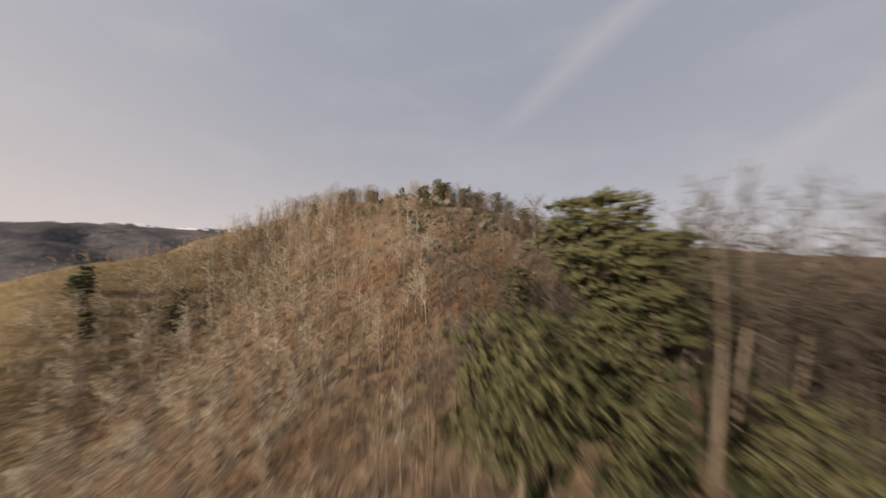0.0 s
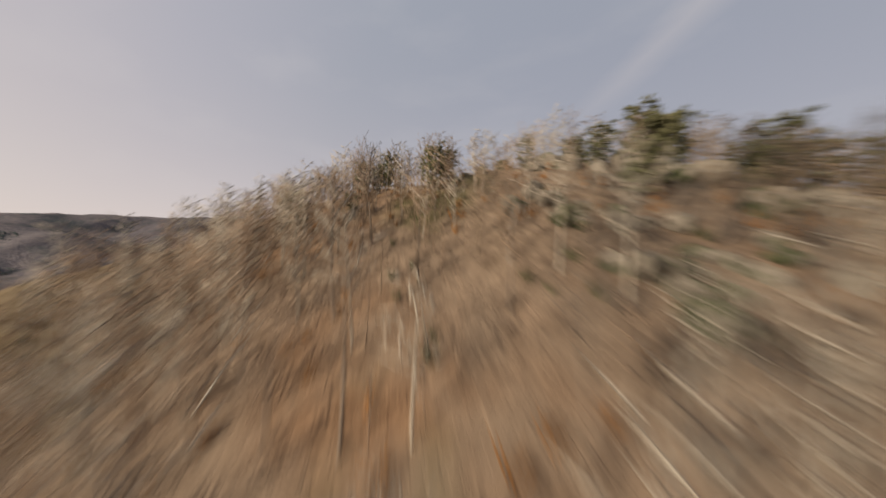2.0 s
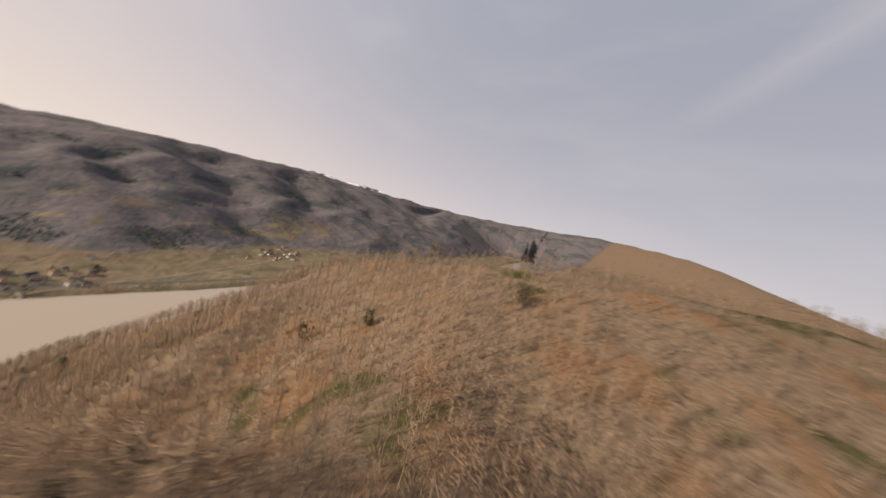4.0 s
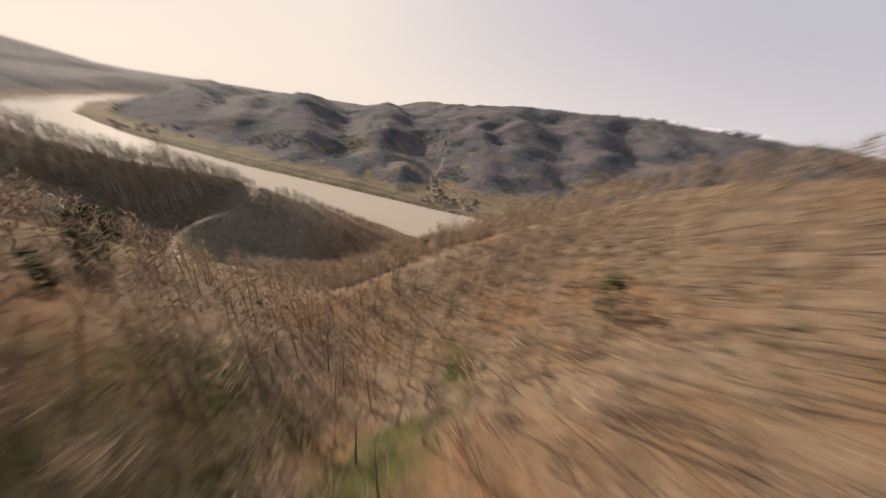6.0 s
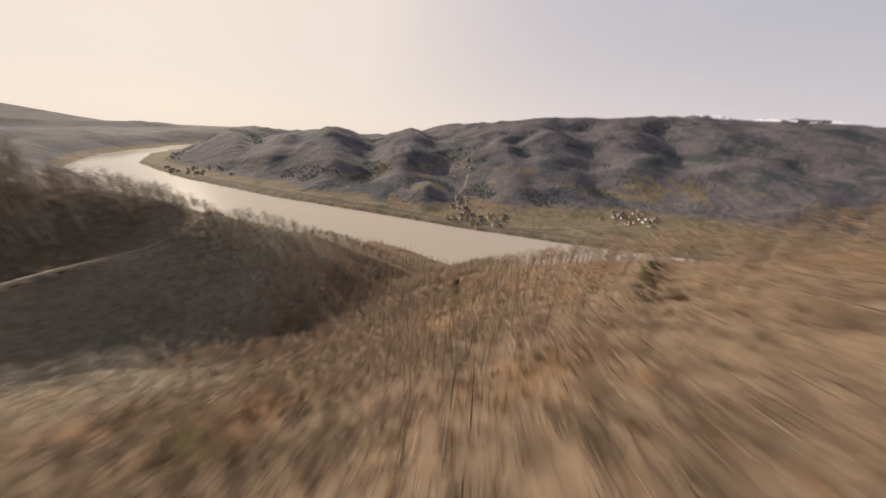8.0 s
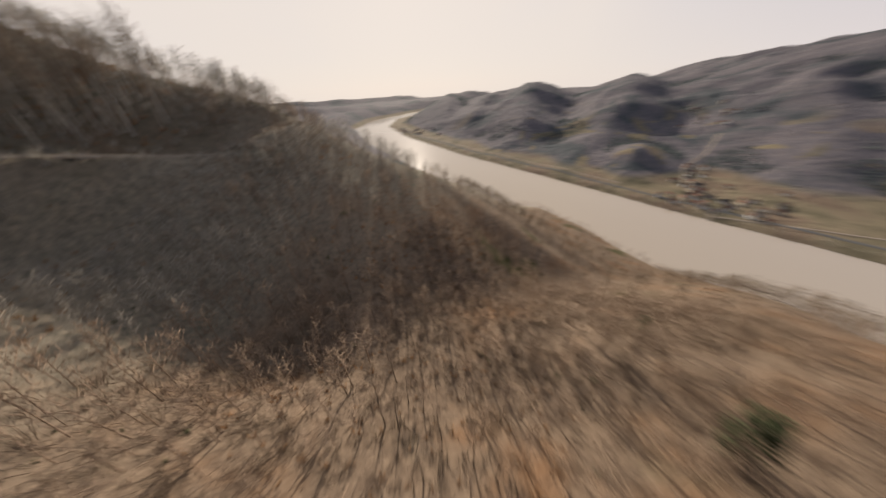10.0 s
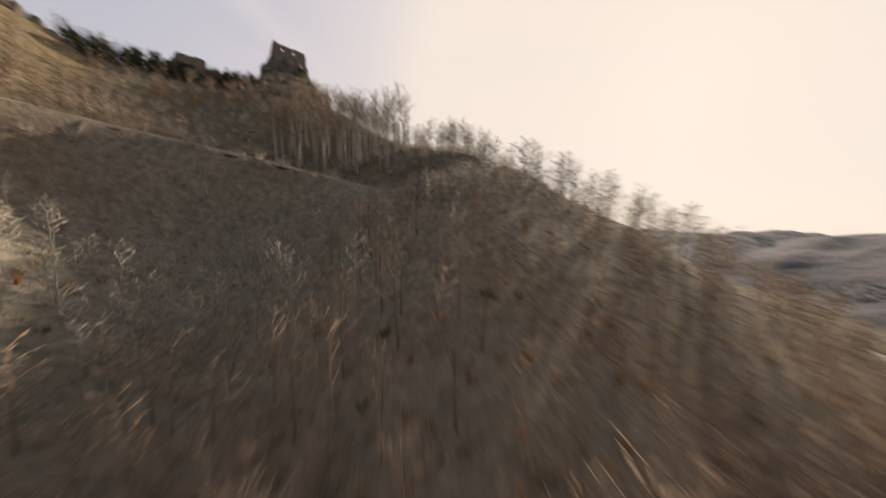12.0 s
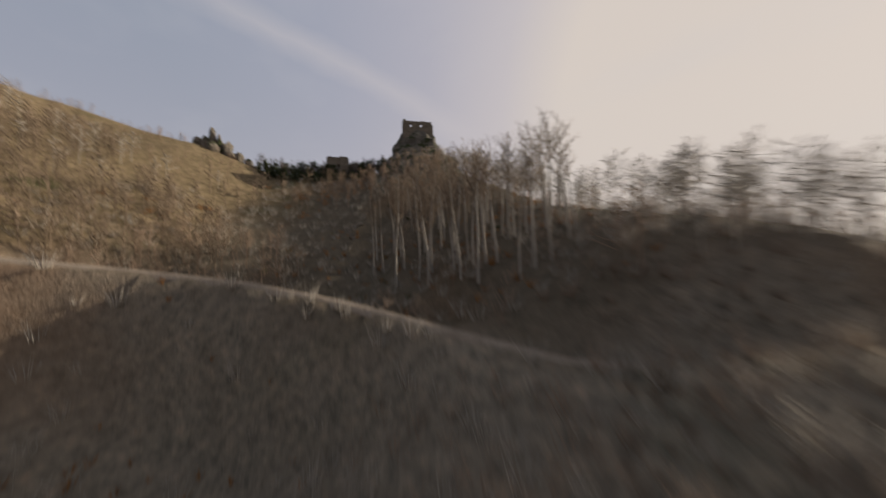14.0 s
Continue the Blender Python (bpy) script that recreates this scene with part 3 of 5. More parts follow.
def joined(name, kinds, x, y, seed, mat, size=(0.75, 1.2), sink=0.0, grow=1.0, smooth=False):
    """Sets copies of light meshes (v, f) at x, y and joins them into one object."""
    r = np.random.default_rng(seed)
    z = lie(x, y) - sink
    which = r.integers(0, len(kinds), len(x))
    yaw = r.uniform(0, 6.283, len(x))
    s = r.uniform(*size, len(x)) * grow
    vs, fs, n = [], [], 0
    for k, (v, f) in enumerate(kinds):
        sel = np.nonzero(which == k)[0]
        if not len(sel):
            continue
        c, sn = np.cos(yaw[sel])[:, None], np.sin(yaw[sel])[:, None]
        sc = s[sel][:, None]
        vx = (v[None, :, 0] * c - v[None, :, 1] * sn) * sc + x[sel][:, None]
        vy = (v[None, :, 0] * sn + v[None, :, 1] * c) * sc + y[sel][:, None]
        vz = v[None, :, 2] * sc + z[sel][:, None]
        vs.append(np.stack([vx, vy, vz], -1).reshape(-1, 3))
        fs.append((f[None] + (np.arange(len(sel)) * len(v))[:, None, None] + n).reshape(-1, 3))
        n += len(sel) * len(v)
    return mesh_object(name, np.concatenate(vs), np.concatenate(fs), mat, smooth=smooth)

ground = build_ground()
build_water()


def thing(name, label, category, m=None, group=""):
    ob = new(name)
    ob.empty_display_size = 0.5
    if m is not None:
        ob.matrix_world = m
    return tagged(ob, label, category, group)


def part(name, bm, mat, parent, label=""):
    me = bpy.data.meshes.new(name)
    bm.to_mesh(me)
    bm.free()
    me.materials.append(MAT[mat])
    ob = new(name, me)
    ob.parent = parent
    return tagged(ob, label) if label else ob


def height(x, y):
    return float(lie(np.array([float(x)]), np.array([float(y)]))[0])


def dist_to(x, y, line):
    return along(np.asarray(x, float), np.asarray(y, float), line)[0]


# ---- forest road and valley roads: strips laid on the ground ----
def strip(name, line, wide, lift, mat, label, category="road", step=3.0):
    pts = []
    for (x0, y0, _), (x1, y1, _) in zip(line, line[1:]):
        n = max(1, int(math.hypot(x1 - x0, y1 - y0) / step))
        pts += [(x0 + (x1 - x0) * i / n, y0 + (y1 - y0) * i / n) for i in range(n)]
    pts.append(line[-1][:2])
    p = np.array(pts)
    for _ in range(4):
        p[1:-1] = (p[:-2] + 2 * p[1:-1] + p[2:]) / 4
    d = np.gradient(p, axis=0)
    d /= np.linalg.norm(d, axis=1)[:, None]
    nrm = np.stack([-d[:, 1], d[:, 0]], 1)
    across_at = (-0.5, -0.32, 0.0, 0.32, 0.5)
    rows = []
    for k in across_at:
        q = p + nrm * wide * (k + 0.04 * fbm(p[:, 0] + 90 * k, p[:, 1], 7, 2)[:, None])
        z = lie(q[:, 0], q[:, 1]) + lift - (0.12 * lift if abs(k) < 0.4 else 0.8 * lift + 0.25 * wide * (wide < 3))
        rows.append(np.column_stack([q, z]))
    v = np.stack(rows, 1).reshape(-1, 3)
    n, m = len(p), len(across_at)
    idx = np.arange(n * m).reshape(n, m)
    f = np.stack([idx[:-1, :-1], idx[1:, :-1], idx[1:, 1:], idx[:-1, 1:]], -1).reshape(-1, 4)
    return tagged(mesh_object(name, v, f, MAT[mat], smooth=True), label, category, kind="structure")


strip("forest_road", ROAD, 1.8, 0.2, "track", "pale gravel forest road cut across the shady slope", step=2.0)


def beside_river(off, y0, y1):
    """A line at a given distance from the river's far bank."""
    pts = []
    for (x0, ya, _), (x1, yb, _) in zip(RIVER, RIVER[1:]):
        L = math.hypot(x1 - x0, yb - ya)
        nx, ny = (yb - ya) / L, -(x1 - x0) / L
        for k in range(6):
            u = k / 6
            x, y = x0 + (x1 - x0) * u + nx * (HALF + off), ya + (yb - ya) * u + ny * (HALF + off)
            if y0 < y < y1:
                pts.append((x, y, 0))
    return pts


strip("valley_road", beside_river(42, -1500, 1300), 9, 0.9, "asphalt", "grey valley road along the far river bank", step=20)
strip("railway", beside_river(62, -1000, 60), 6, 0.9, "track", "pale railway bed beside the valley road", step=20)
strip("village_lane", [(-795, 190, 0), (-850, 205, 0), (-930, 180, 0), (-1010, 150, 0), (-1150, 130, 0), (-1300, 170, 0), (-1480, 190, 0)], 6, 0.9, "track", "pale lane climbing from the village", step=15)
strip("field_lane", [(-850, 205, 0), (-880, 400, 0), (-950, 640, 0), (-1010, 760, 0)], 6, 0.9, "track", "pale farm lane through the river meadows", step=15)
strip("far_bank_lane", [(-830, 560, 0), (-905, 480, 0)], 6, 0.9, "track", "short pale lane between meadows", step=15)


# ---- rock ----
def rock_mesh(bm, centre, size, seed, yaw=0.0, cuts=2, tilt=0.0):
    """One angular block: a faceted lump with bedding ledges."""
    r = random.Random(seed)
    out = bmesh.ops.create_icosphere(bm, subdivisions=cuts, radius=1.0)
    m = pose(*centre, tilt, r.uniform(-10, 10), yaw)
    planes = [(Vector((r.uniform(-1, 1), r.uniform(-1, 1), r.uniform(-0.4, 1))).normalized(), r.uniform(0.62, 0.86)) for _ in range(9)]
    for v in out["verts"]:
        p = v.co.copy()
        for nrm, d in planes:
            over = p.dot(nrm) - d
            if over > 0:
                p -= nrm * over
        p *= 1 + 0.16 * noise.noise(p * 2.3 + Vector((seed, 0, 0)))
        ledge = round(p.z * 5) / 5
        p.z = p.z * 0.45 + ledge * 0.55
        k = 1 + 0.14 * (noise.noise(Vector((seed * 3.1, 0, ledge * 6))))
        v.co = m @ Vector((p.x * size[0] * k, p.y * size[1] * k, p.z * size[2]))


def outcrop(label, x, y, blocks, seed, group=""):
    """A craggy outcrop of separate blocks (dx, dy, dz, sx, sy, sz, yaw) on the ground at x, y."""
    z = height(x, y)
    ob = thing("rock_outcrop", label, "rock", pose(x, y, z), group)
    for i, (dx, dy, dz, sx, sy, sz, yaw) in enumerate(blocks):
        bm = bmesh.new()
        base = height(x + dx, y + dy) - z
        rock_mesh(bm, (dx, dy, base + dz), (sx, sy, sz), seed + 7 * i, yaw, 3 if max(sx, sy, sz) > 2.2 else 2)
        part("boulder", bm, "rock", ob)
    return ob


def random_blocks(seed, n, spread, size):
    r = random.Random(seed)
    return [(r.uniform(-1, 1) * spread[0], r.uniform(-1, 1) * spread[1], r.uniform(-0.3, 0.25) * size, size * r.uniform(0.6, 1.3), size * r.uniform(0.5, 1.0),
             size * r.uniform(0.5, 1.0), r.uniform(0, 180)) for _ in range(n)]


# jagged rock teeth on the sunny ridge between the hill and the castle
outcrop("jagged grey-brown rock teeth on a sunny grassy ridge", -88, 24, [
    (0, 0, 2.2, 1.5, 1.1, 5.0, 20), (1.7, 1.2, 1.2, 1.4, 1.1, 3.4, 50), (-1.8, -1.4, 1.7, 1.4, 1.1, 4.3, 10), (-3.6, -2.8, 1.3, 1.5, 1.0, 3.6, 80), (3.6, 2.6, 0.8, 1.6, 1.4, 2.2, 30),
    (-5.8, -4.8, 0.9, 1.9, 1.4, 2.7, 0), (0.6, -1.8, 1.2, 1.7, 1.5, 3.2, 60), (-2.6, 0.8, 0.9, 1.8, 1.6, 2.8, 35), (-3.4, -4.6, 0.6, 1.6, 1.4, 2.2, 75), (-7.4, -6.6, 0.4, 1.7, 1.3, 1.8, 15), (-8.8, -8.4, 0.1, 1.4, 1.1, 1.2, 40), (-5.4, -2.6, 0.4, 1.5, 1.2, 1.8, 25)], 11)
# ledges on the flank of the wooded hill
for i, (x, y, n, sx, sy, s) in enumerate([(-15, 84, 8, 4.5, 3, 2.1), (-7, 79, 9, 5, 2.5, 2.5), (2, 75, 10, 5.5, 3, 2.6), (12, 72, 9, 5.5, 3, 2.4), (23, 70, 8, 5, 3, 2.2), (-3, 68, 7, 5, 2.5, 1.5), (9, 63, 6, 5, 2.5, 1.4), (-20, 79, 5, 3, 3, 1.3), (20, 60, 6, 5, 3, 1.5), (-10, 70, 9, 4, 2.5, 1.7), (-5, 64.5, 9, 4, 2.2, 1.6), (-1, 58.5, 8, 4, 2, 1.3), (-17, 86, 6, 3, 1.5, 2.2), (10, 78, 8, 5, 2, 2.4), (4, 66, 7, 4, 2, 1.6)]):
    outcrop("weathered pale grey rock ledges on a leafy slope", x, y, random_blocks(50 + i, n, (sx, sy), 0.68 * s), 90 + 31 * i, "ledges on the hill")
for i, (x, y) in enumerate([(-166, 22), (-176, 16), (-149, 22), (-158, 12)]):
    outcrop("mossy dark boulders on the shady castle slope", x, y, random_blocks(150 + i, 4, (2.5, 2), 0.8), 190 + 31 * i, "boulders below the castle")


# ---- castle ruin ----
def wall_block(bm, x0, y0, x1, y1, z0, z1, thick, broken, seed, steps_n=8, openings=()):
    """A masonry wall from (x0, y0) to (x1, y1) with a broken top and openings (from, to, low, high) along it."""
    r = random.Random(seed)
    L = math.hypot(x1 - x0, y1 - y0)
    ux, uy = (x1 - x0) / L, (y1 - y0) / L
    cuts = sorted({0.0, L, *[c for o in openings for c in o[:2]], *[L * i / steps_n for i in range(1, steps_n)]})
    courses = sorted({z0, *[c for o in openings for c in o[2:]]})
    for a, b in zip(cuts, cuts[1:]):
        if b - a < 0.02:
            continue
        top = z1 - broken * r.random()
        for lo, hi in zip(courses, courses[1:] + [top]):
            if any(oa - 1e-6 <= a and b <= ob_ + 1e-6 and low - 1e-6 <= lo and hi <= high + 1e-6 for oa, ob_, low, high in openings):
                continue
            c = [(a, -thick / 2), (b, -thick / 2), (b, thick / 2), (a, thick / 2)]
            vs = [bm.verts.new((x0 + ux * p - uy * q, y0 + uy * p + ux * q, z)) for z in (lo, hi) for p, q in c]
            for f in ((0, 3, 2, 1), (4, 5, 6, 7), (0, 1, 5, 4), (1, 2, 6, 5), (2, 3, 7, 6), (3, 0, 4, 7)):
                bm.faces.new([vs[i] for i in f])
    bmesh.ops.remove_doubles(bm, verts=bm.verts[:], dist=0.004)


def build_castle():
    cx, cy = -138.0, -18.0
    g = height(cx, cy)
    ob = thing("castle_ruin", "ruined grey stone castle keep on a steep crag", "castle", pose(cx, cy, g - 3.5, 0, 0, 38))
    r = random.Random(5)
    # the crag, widening downwards in ledges, with loose blocks at its foot
    bm = bmesh.new()
    rings = []
    for k in range(19):
        z = -7 + 22.0 * k / 18
        u = max(0.0, 1 - (z + 2) / 17.0)
        ring = []
        for j in range(26):
            ang = 2 * math.pi * j / 26
            box = 1 / max(abs(math.cos(ang)), abs(math.sin(ang))) ** 0.6
            n1 = noise.noise(Vector((math.cos(ang) * 1.4, math.sin(ang) * 1.4, z * 0.16)))
            n2 = noise.noise(Vector((math.cos(ang) * 4.5, math.sin(ang) * 4.5, round(z / 1.6) * 0.9 + 7)))
            rad = (4.9 + 9.2 * u ** 1.25 + 2.6 * n1 * (0.3 + u) + 0.9 * n2) * box
            ring.append(bm.verts.new((rad * 1.12 * math.cos(ang), rad * 0.9 * math.sin(ang), z + 0.5 * n2)))
        rings.append(ring)
    for lo, hi in zip(rings, rings[1:]):
        for j in range(26):
            bm.faces.new((lo[j], lo[(j + 1) % 26], hi[(j + 1) % 26], hi[j]))
    bm.faces.new(rings[-1])
    part("crag", bm, "rock_dark", ob)
    for i, (dx, dy, dz, sx, sy, sz) in enumerate([(8.5, -2.6, 0, 3.8, 3.2, 5.0), (-8.0, 1.8, 0, 3.8, 3.2, 5.6), (-1, -7.2, 0, 4, 3.2, 5), (12.5, -2, -3, 3.4, 3, 4), (2.5, 9.0, -2, 4.5, 2.6, 5.5),
                                                  (-6.6, 7.4, -3, 3.6, 2.6, 4.5), (-12.5, 2.5, -3, 3.4, 2.8, 4.4), (9.5, 5.5, -2, 3.8, 3, 4.8), (5.4, 3.6, 8, 1.8, 1.6, 3), (-4.8, 3.2, 9, 1.6, 1.5, 2.6)]):
        bm = bmesh.new()
        rock_mesh(bm, (dx, dy, dz), (sx, sy, sz), 300 + i * 5, r.uniform(0, 180), 3)
        part("boulder", bm, "rock_dark", ob)
    top, w, d = 15.0, 4.8, 4.1
    faces = [((-w, -d), (w, -d), [(3.4, 4.2, top + 1.4, top + 2.6)]), ((w, -d), (w, d), [(2.6, 3.4, top + 1.2, top + 2.4)]), ((w, d), (-w, d), [(2.0, 2.7, top + 1.2, top + 2.4), (5.6, 6.3, top + 1.2, top + 2.4)]), ((-w, d), (-w, -d), [])]
    walls = []
    for i, ((x0, y0), (x1, y1), holes) in enumerate(faces):
        bm = bmesh.new()
        wall_block(bm, x0, y0, x1, y1, top - 3.0, top + (2.9, 3.6, 3.4, 2.7)[i], 1.0, 0.35, 20 + i, 12, holes)
        walls.append(part("keep_wall", bm, "masonry", ob))
    for i, (x, y, z) in enumerate([(-4.4, -3.9, top + 2.6), (4.5, 3.7, top + 3.5)]):
        bm = bmesh.new()
        bmesh.ops.create_cube(bm, size=1.0, matrix=pose(x, y, z, 0, 0, 0) @ Matrix.Diagonal((1.0, 0.9, 1.3, 1)))
        bmesh.ops.bevel(bm, geom=bm.edges[:], offset=0.06, affect="EDGES")
        part("merlon", bm, "masonry", walls[(3, 1)[i]], "weathered stone merlon")
    # a dead tree on the tower's shoulder stays with the woods; the outer ward stands lower on the crest
    ward = thing("castle_ward", "roofless grey stone outer ward of a ruined castle", "castle wall", pose(-121, -6, height(-121, -6) - 2.6, 0, 0, 47))
    for i, (x0, y0, x1, y1, hi, holes) in enumerate([(-9, 3, 3, 3, 7.0, [(3, 3.7, 3.6, 5.0), (7, 7.7, 3.6, 5.0)]), (3, 3, 3, -4, 6.6, []), (3, -4, -9, -4, 6.0, []), (-9, -4, -9, 3, 6.4, [])]):
        bm = bmesh.new()
        wall_block(bm, x0, y0, x1, y1, -5, hi, 0.9, 1.8, 70 + i, 10, holes)
        part("ward_wall", bm, "masonry", ward)
    for i, (x0, y0, x1, y1, hi) in enumerate([(4, 4.2, 10, 3.6, 8.2), (10, 3.6, 10, -3, 7.8), (10, -3, 4, -3, 7.6), (4, -3, 4, 4.2, 8.0)]):
        bm = bmesh.new()
        wall_block(bm, x0, y0, x1, y1, -4, hi, 0.8, 0.5, 90 + i, 5, [(2.4, 3.1, 4.0, 5.4)] if i in (0, 2) else [])
        part("gatehouse_wall", bm, "masonry", ward)
    bm = bmesh.new()
    vs = [bm.verts.new(p) for p in ((3.6, 4.6, 7.7), (10.4, 4.0, 7.3), (10.4, 0.3, 8.6), (3.6, 0.6, 9.0), (3.6, -3.4, 7.6), (10.4, -3.4, 7.2))]
    for f in ((0, 1, 2, 3), (3, 2, 5, 4)):
        bm.faces.new([vs[i] for i in f])
    bmesh.ops.solidify(bm, geom=bm.faces[:], thickness=0.25)
    part("gatehouse_roof", bm, "shingle", ward, "dark sagging shingle roof")


build_castle()


# ---- conifers ----
def pine_parts(seed, tall, wide, first=0.25, tiers=9, sprays=5, fine=1.0):
    r = np.random.default_rng(seed)
    trunk, crown = ([], []), ([], [])
    lean = r.normal(0, 0.03, 2) * tall
    top = np.array((lean[0], lean[1], tall * 0.96))
    spike(*trunk, (0, 0, -1.0), top * 0.5, tall * 0.021, tall * 0.013, 7)
    spike(*trunk, top * 0.5, top, tall * 0.013, 0.02, 6)
    for i in range(tiers):
        h = first + (1 - first) * (i + 0.5 * r.random()) / tiers
        span = wide * (0.35 + 0.65 * math.sin(math.pi * min(1.0, (1 - h) / (1 - first) * 0.75 + 0.12))) * r.uniform(0.75, 1.15)
        arms = int(r.integers(4, 7))
        for j in range(arms):
            yaw = 6.283 * j / arms + r.uniform(0, 1.2) + i
            d = np.array((math.cos(yaw), math.sin(yaw), r.uniform(0.05, 0.45)))
            base = top * h
            tip = base + d * span * r.uniform(0.7, 1.1)
            spike(*trunk, base, tip, tall * 0.0045, 0.0, 3)
            for s in range(sprays):
                q = base + (tip - base) * (0.35 + 0.65 * r.random()) + r.normal(0, 0.14 * span, 3) * (1, 1, 0.45)
                for k in range(4):
                    t = d * 0.6 + r.normal(0, 0.75, 3) + np.array((0, 0, 0.35))
                    t /= np.linalg.norm(t)
                    spike(*crown, q, q + t * r.uniform(0.28, 0.62) * (0.6 + 0.05 * tall) * fine, (0.105 + 0.005 * tall) * fine ** 1.5, 0.0, 3)
    return trunk, crown


def tree_kind(name, label, category, pieces):
    """A tree at the origin whose parts are (part name, (v, f), material)."""
    ob = thing(name, label, category)
    for pname, (v, f), mat in pieces:
        mesh_object(pname, np.array(v), np.array(f), MAT[mat], ob)
    return ob


def plant(kind, x, y, scale, yaw, sink=0.3, label="", group=""):
    m = pose(x, y, height(x, y) - sink, 0, 0, yaw)
    ob = copy_thing(kind, m)
    ob.matrix_basis = m @ Matrix.Diagonal((scale, scale, scale, 1))
    return tagged(ob, label, group=group)


def remove(ob):
    for o in (*ob.children_recursive, ob):
        bpy.data.objects.remove(o)


PINE = [tree_kind("pine_tree", "olive-green pine with an uneven crown on the slope", "pine tree", [("trunk", t, "bark"), ("crown", c, "needle")])
        for t, c in (pine_parts(401, 8, 2.6, 0.12, 9, 7), pine_parts(402, 8.6, 2.5, 0.14, 9, 7), pine_parts(403, 7.6, 3.0, 0.18, 8, 8))]
TALL_PINE = [tree_kind("pine_tree", "tall olive pine with a dense dark crown over bare woods", "pine tree", [("trunk", t, "bark"), ("crown", c, "needle")])
             for t, c in (pine_parts(421, 8, 2.6, 0.45, 9, 26, 0.64), pine_parts(422, 8, 2.3, 0.42, 9, 26, 0.64))]
FIR = [tree_kind("fir_tree", "dark green fir standing among bare woods", "fir tree", [("trunk", t, "bark"), ("crown", c, "needle_dark")])
       for t, c in (pine_parts(411, 8, 1.7, 0.12, 10), pine_parts(412, 7.4, 1.5, 0.15, 9))]
r = random.Random(3)
hilltop = [(r.gauss(2, 13), r.gauss(83, 4.5), r.uniform(0.4, 0.85)) for _ in range(30)] + [(r.uniform(-45, -18), r.uniform(70, 92), r.uniform(0.35, 0.65)) for _ in range(8)]
hilltop = [(x, y, s) for x, y, s in hilltop if not (-40 < x < -17 and s > 0.7)]
for x, y, s in hilltop + [(18.5, 30, 2.75), (13, 44, 1.1), (4.6, 15, 1.7), (9, 10, 1.0), (14, 24, 1.2),
                          (12, 16, 1.0), (20, 14, 1.1), (11, 40, 0.9), (30, 6, 1.3), (8.5, 19, 0.9), (10.5, 22, 1.0), (15, 20, 1.1), (17, 26, 1.3), (-44, 42, 0.6), (-47, 46, 0.5), (-74, 113, 0.45), (-42, 168, 0.8), (-89, 146, 0.6), (-74, 152, 0.6)]:
    kinds = TALL_PINE if s > 1.25 and y < 50 else PINE
    plant(kinds[r.randrange(len(kinds))], x, y, s * r.uniform(0.95, 1.05), r.uniform(0, 360), group="pines on the hill")
for x, y, s in [(-54, 38, 0.8), (-57, 41, 0.7), (-50, 36, 0.6), (-74, 92, 0.6), (-80, 98, 0.5), (-86, 101, 0.6), (-92, 96, 0.75), (-96, 92, 0.6), (-64, 106, 0.4),
                (-98, 88, 0.7), (-104, 82, 0.8), (-110, 76, 0.8), (-150, 150, 0.85), (-196, 130, 0.8), (-214, 124, 0.5),
                (-103, 10, 0.8), (-107, 5, 0.85), (-111, 12, 0.7), (-116, 6, 0.7), (-128, 0, 0.75), (-132, -6, 0.7), (-100, 8, 0.9), (-109, 8, 0.85), (-113, 1, 0.95), (-117, -3, 0.9), (-105, 14, 0.7), (-120, 4, 0.8), (-126, -3, 0.85), (-103, 3, 0.9), (-110, -3, 0.9)]:
    plant(FIR[r.randrange(2)], x, y, s * r.uniform(0.9, 1.1), r.uniform(0, 360), group="firs among the woods")
for i in range(16):
    u = r.random()
    plant(FIR[r.randrange(2)], -103 - 25 * u + r.gauss(0, 2), 12 - 17 * u + r.gauss(0, 2.2), r.uniform(0.4, 0.85), r.uniform(0, 360), group="firs among the woods")
plant(TALL_PINE[1], 21, 24.5, 2.2, 140, group="pines on the hill")
for k in (*PINE, *TALL_PINE, *FIR):
    remove(k)

# ---- broadleaf trees: single ones along the flown stretch, the rest as woods ----
STRETCH = [(0, 0, 0), (-4, 26, 0), (-14, 51, 0), (-31, 89, 0), (-42, 112, 0), (-60, 126, 0), (-110, 126, 0), (-152, 126, 0), (-178, 119, 0), (-194, 97, 0), (-196, 80, 0), (-189, 57, 0), (-176, 30, 0)]


def below_flight(x, y, tall):
    """Keeps tree tops clear of the air lane along the stretch."""
    ok = np.ones(len(x), bool)
    top = lie(x, y) + tall
    for (t0, m0), (t1, m1) in zip(PATH, PATH[1:]):
        for k in (0.0, 0.25, 0.5, 0.75):
            c = m0.translation.lerp(m1.translation, k)
            ok &= ~((np.hypot(x - c.x, y - c.y) < 4.0) & (top > c.z - 1.5))
    return ok


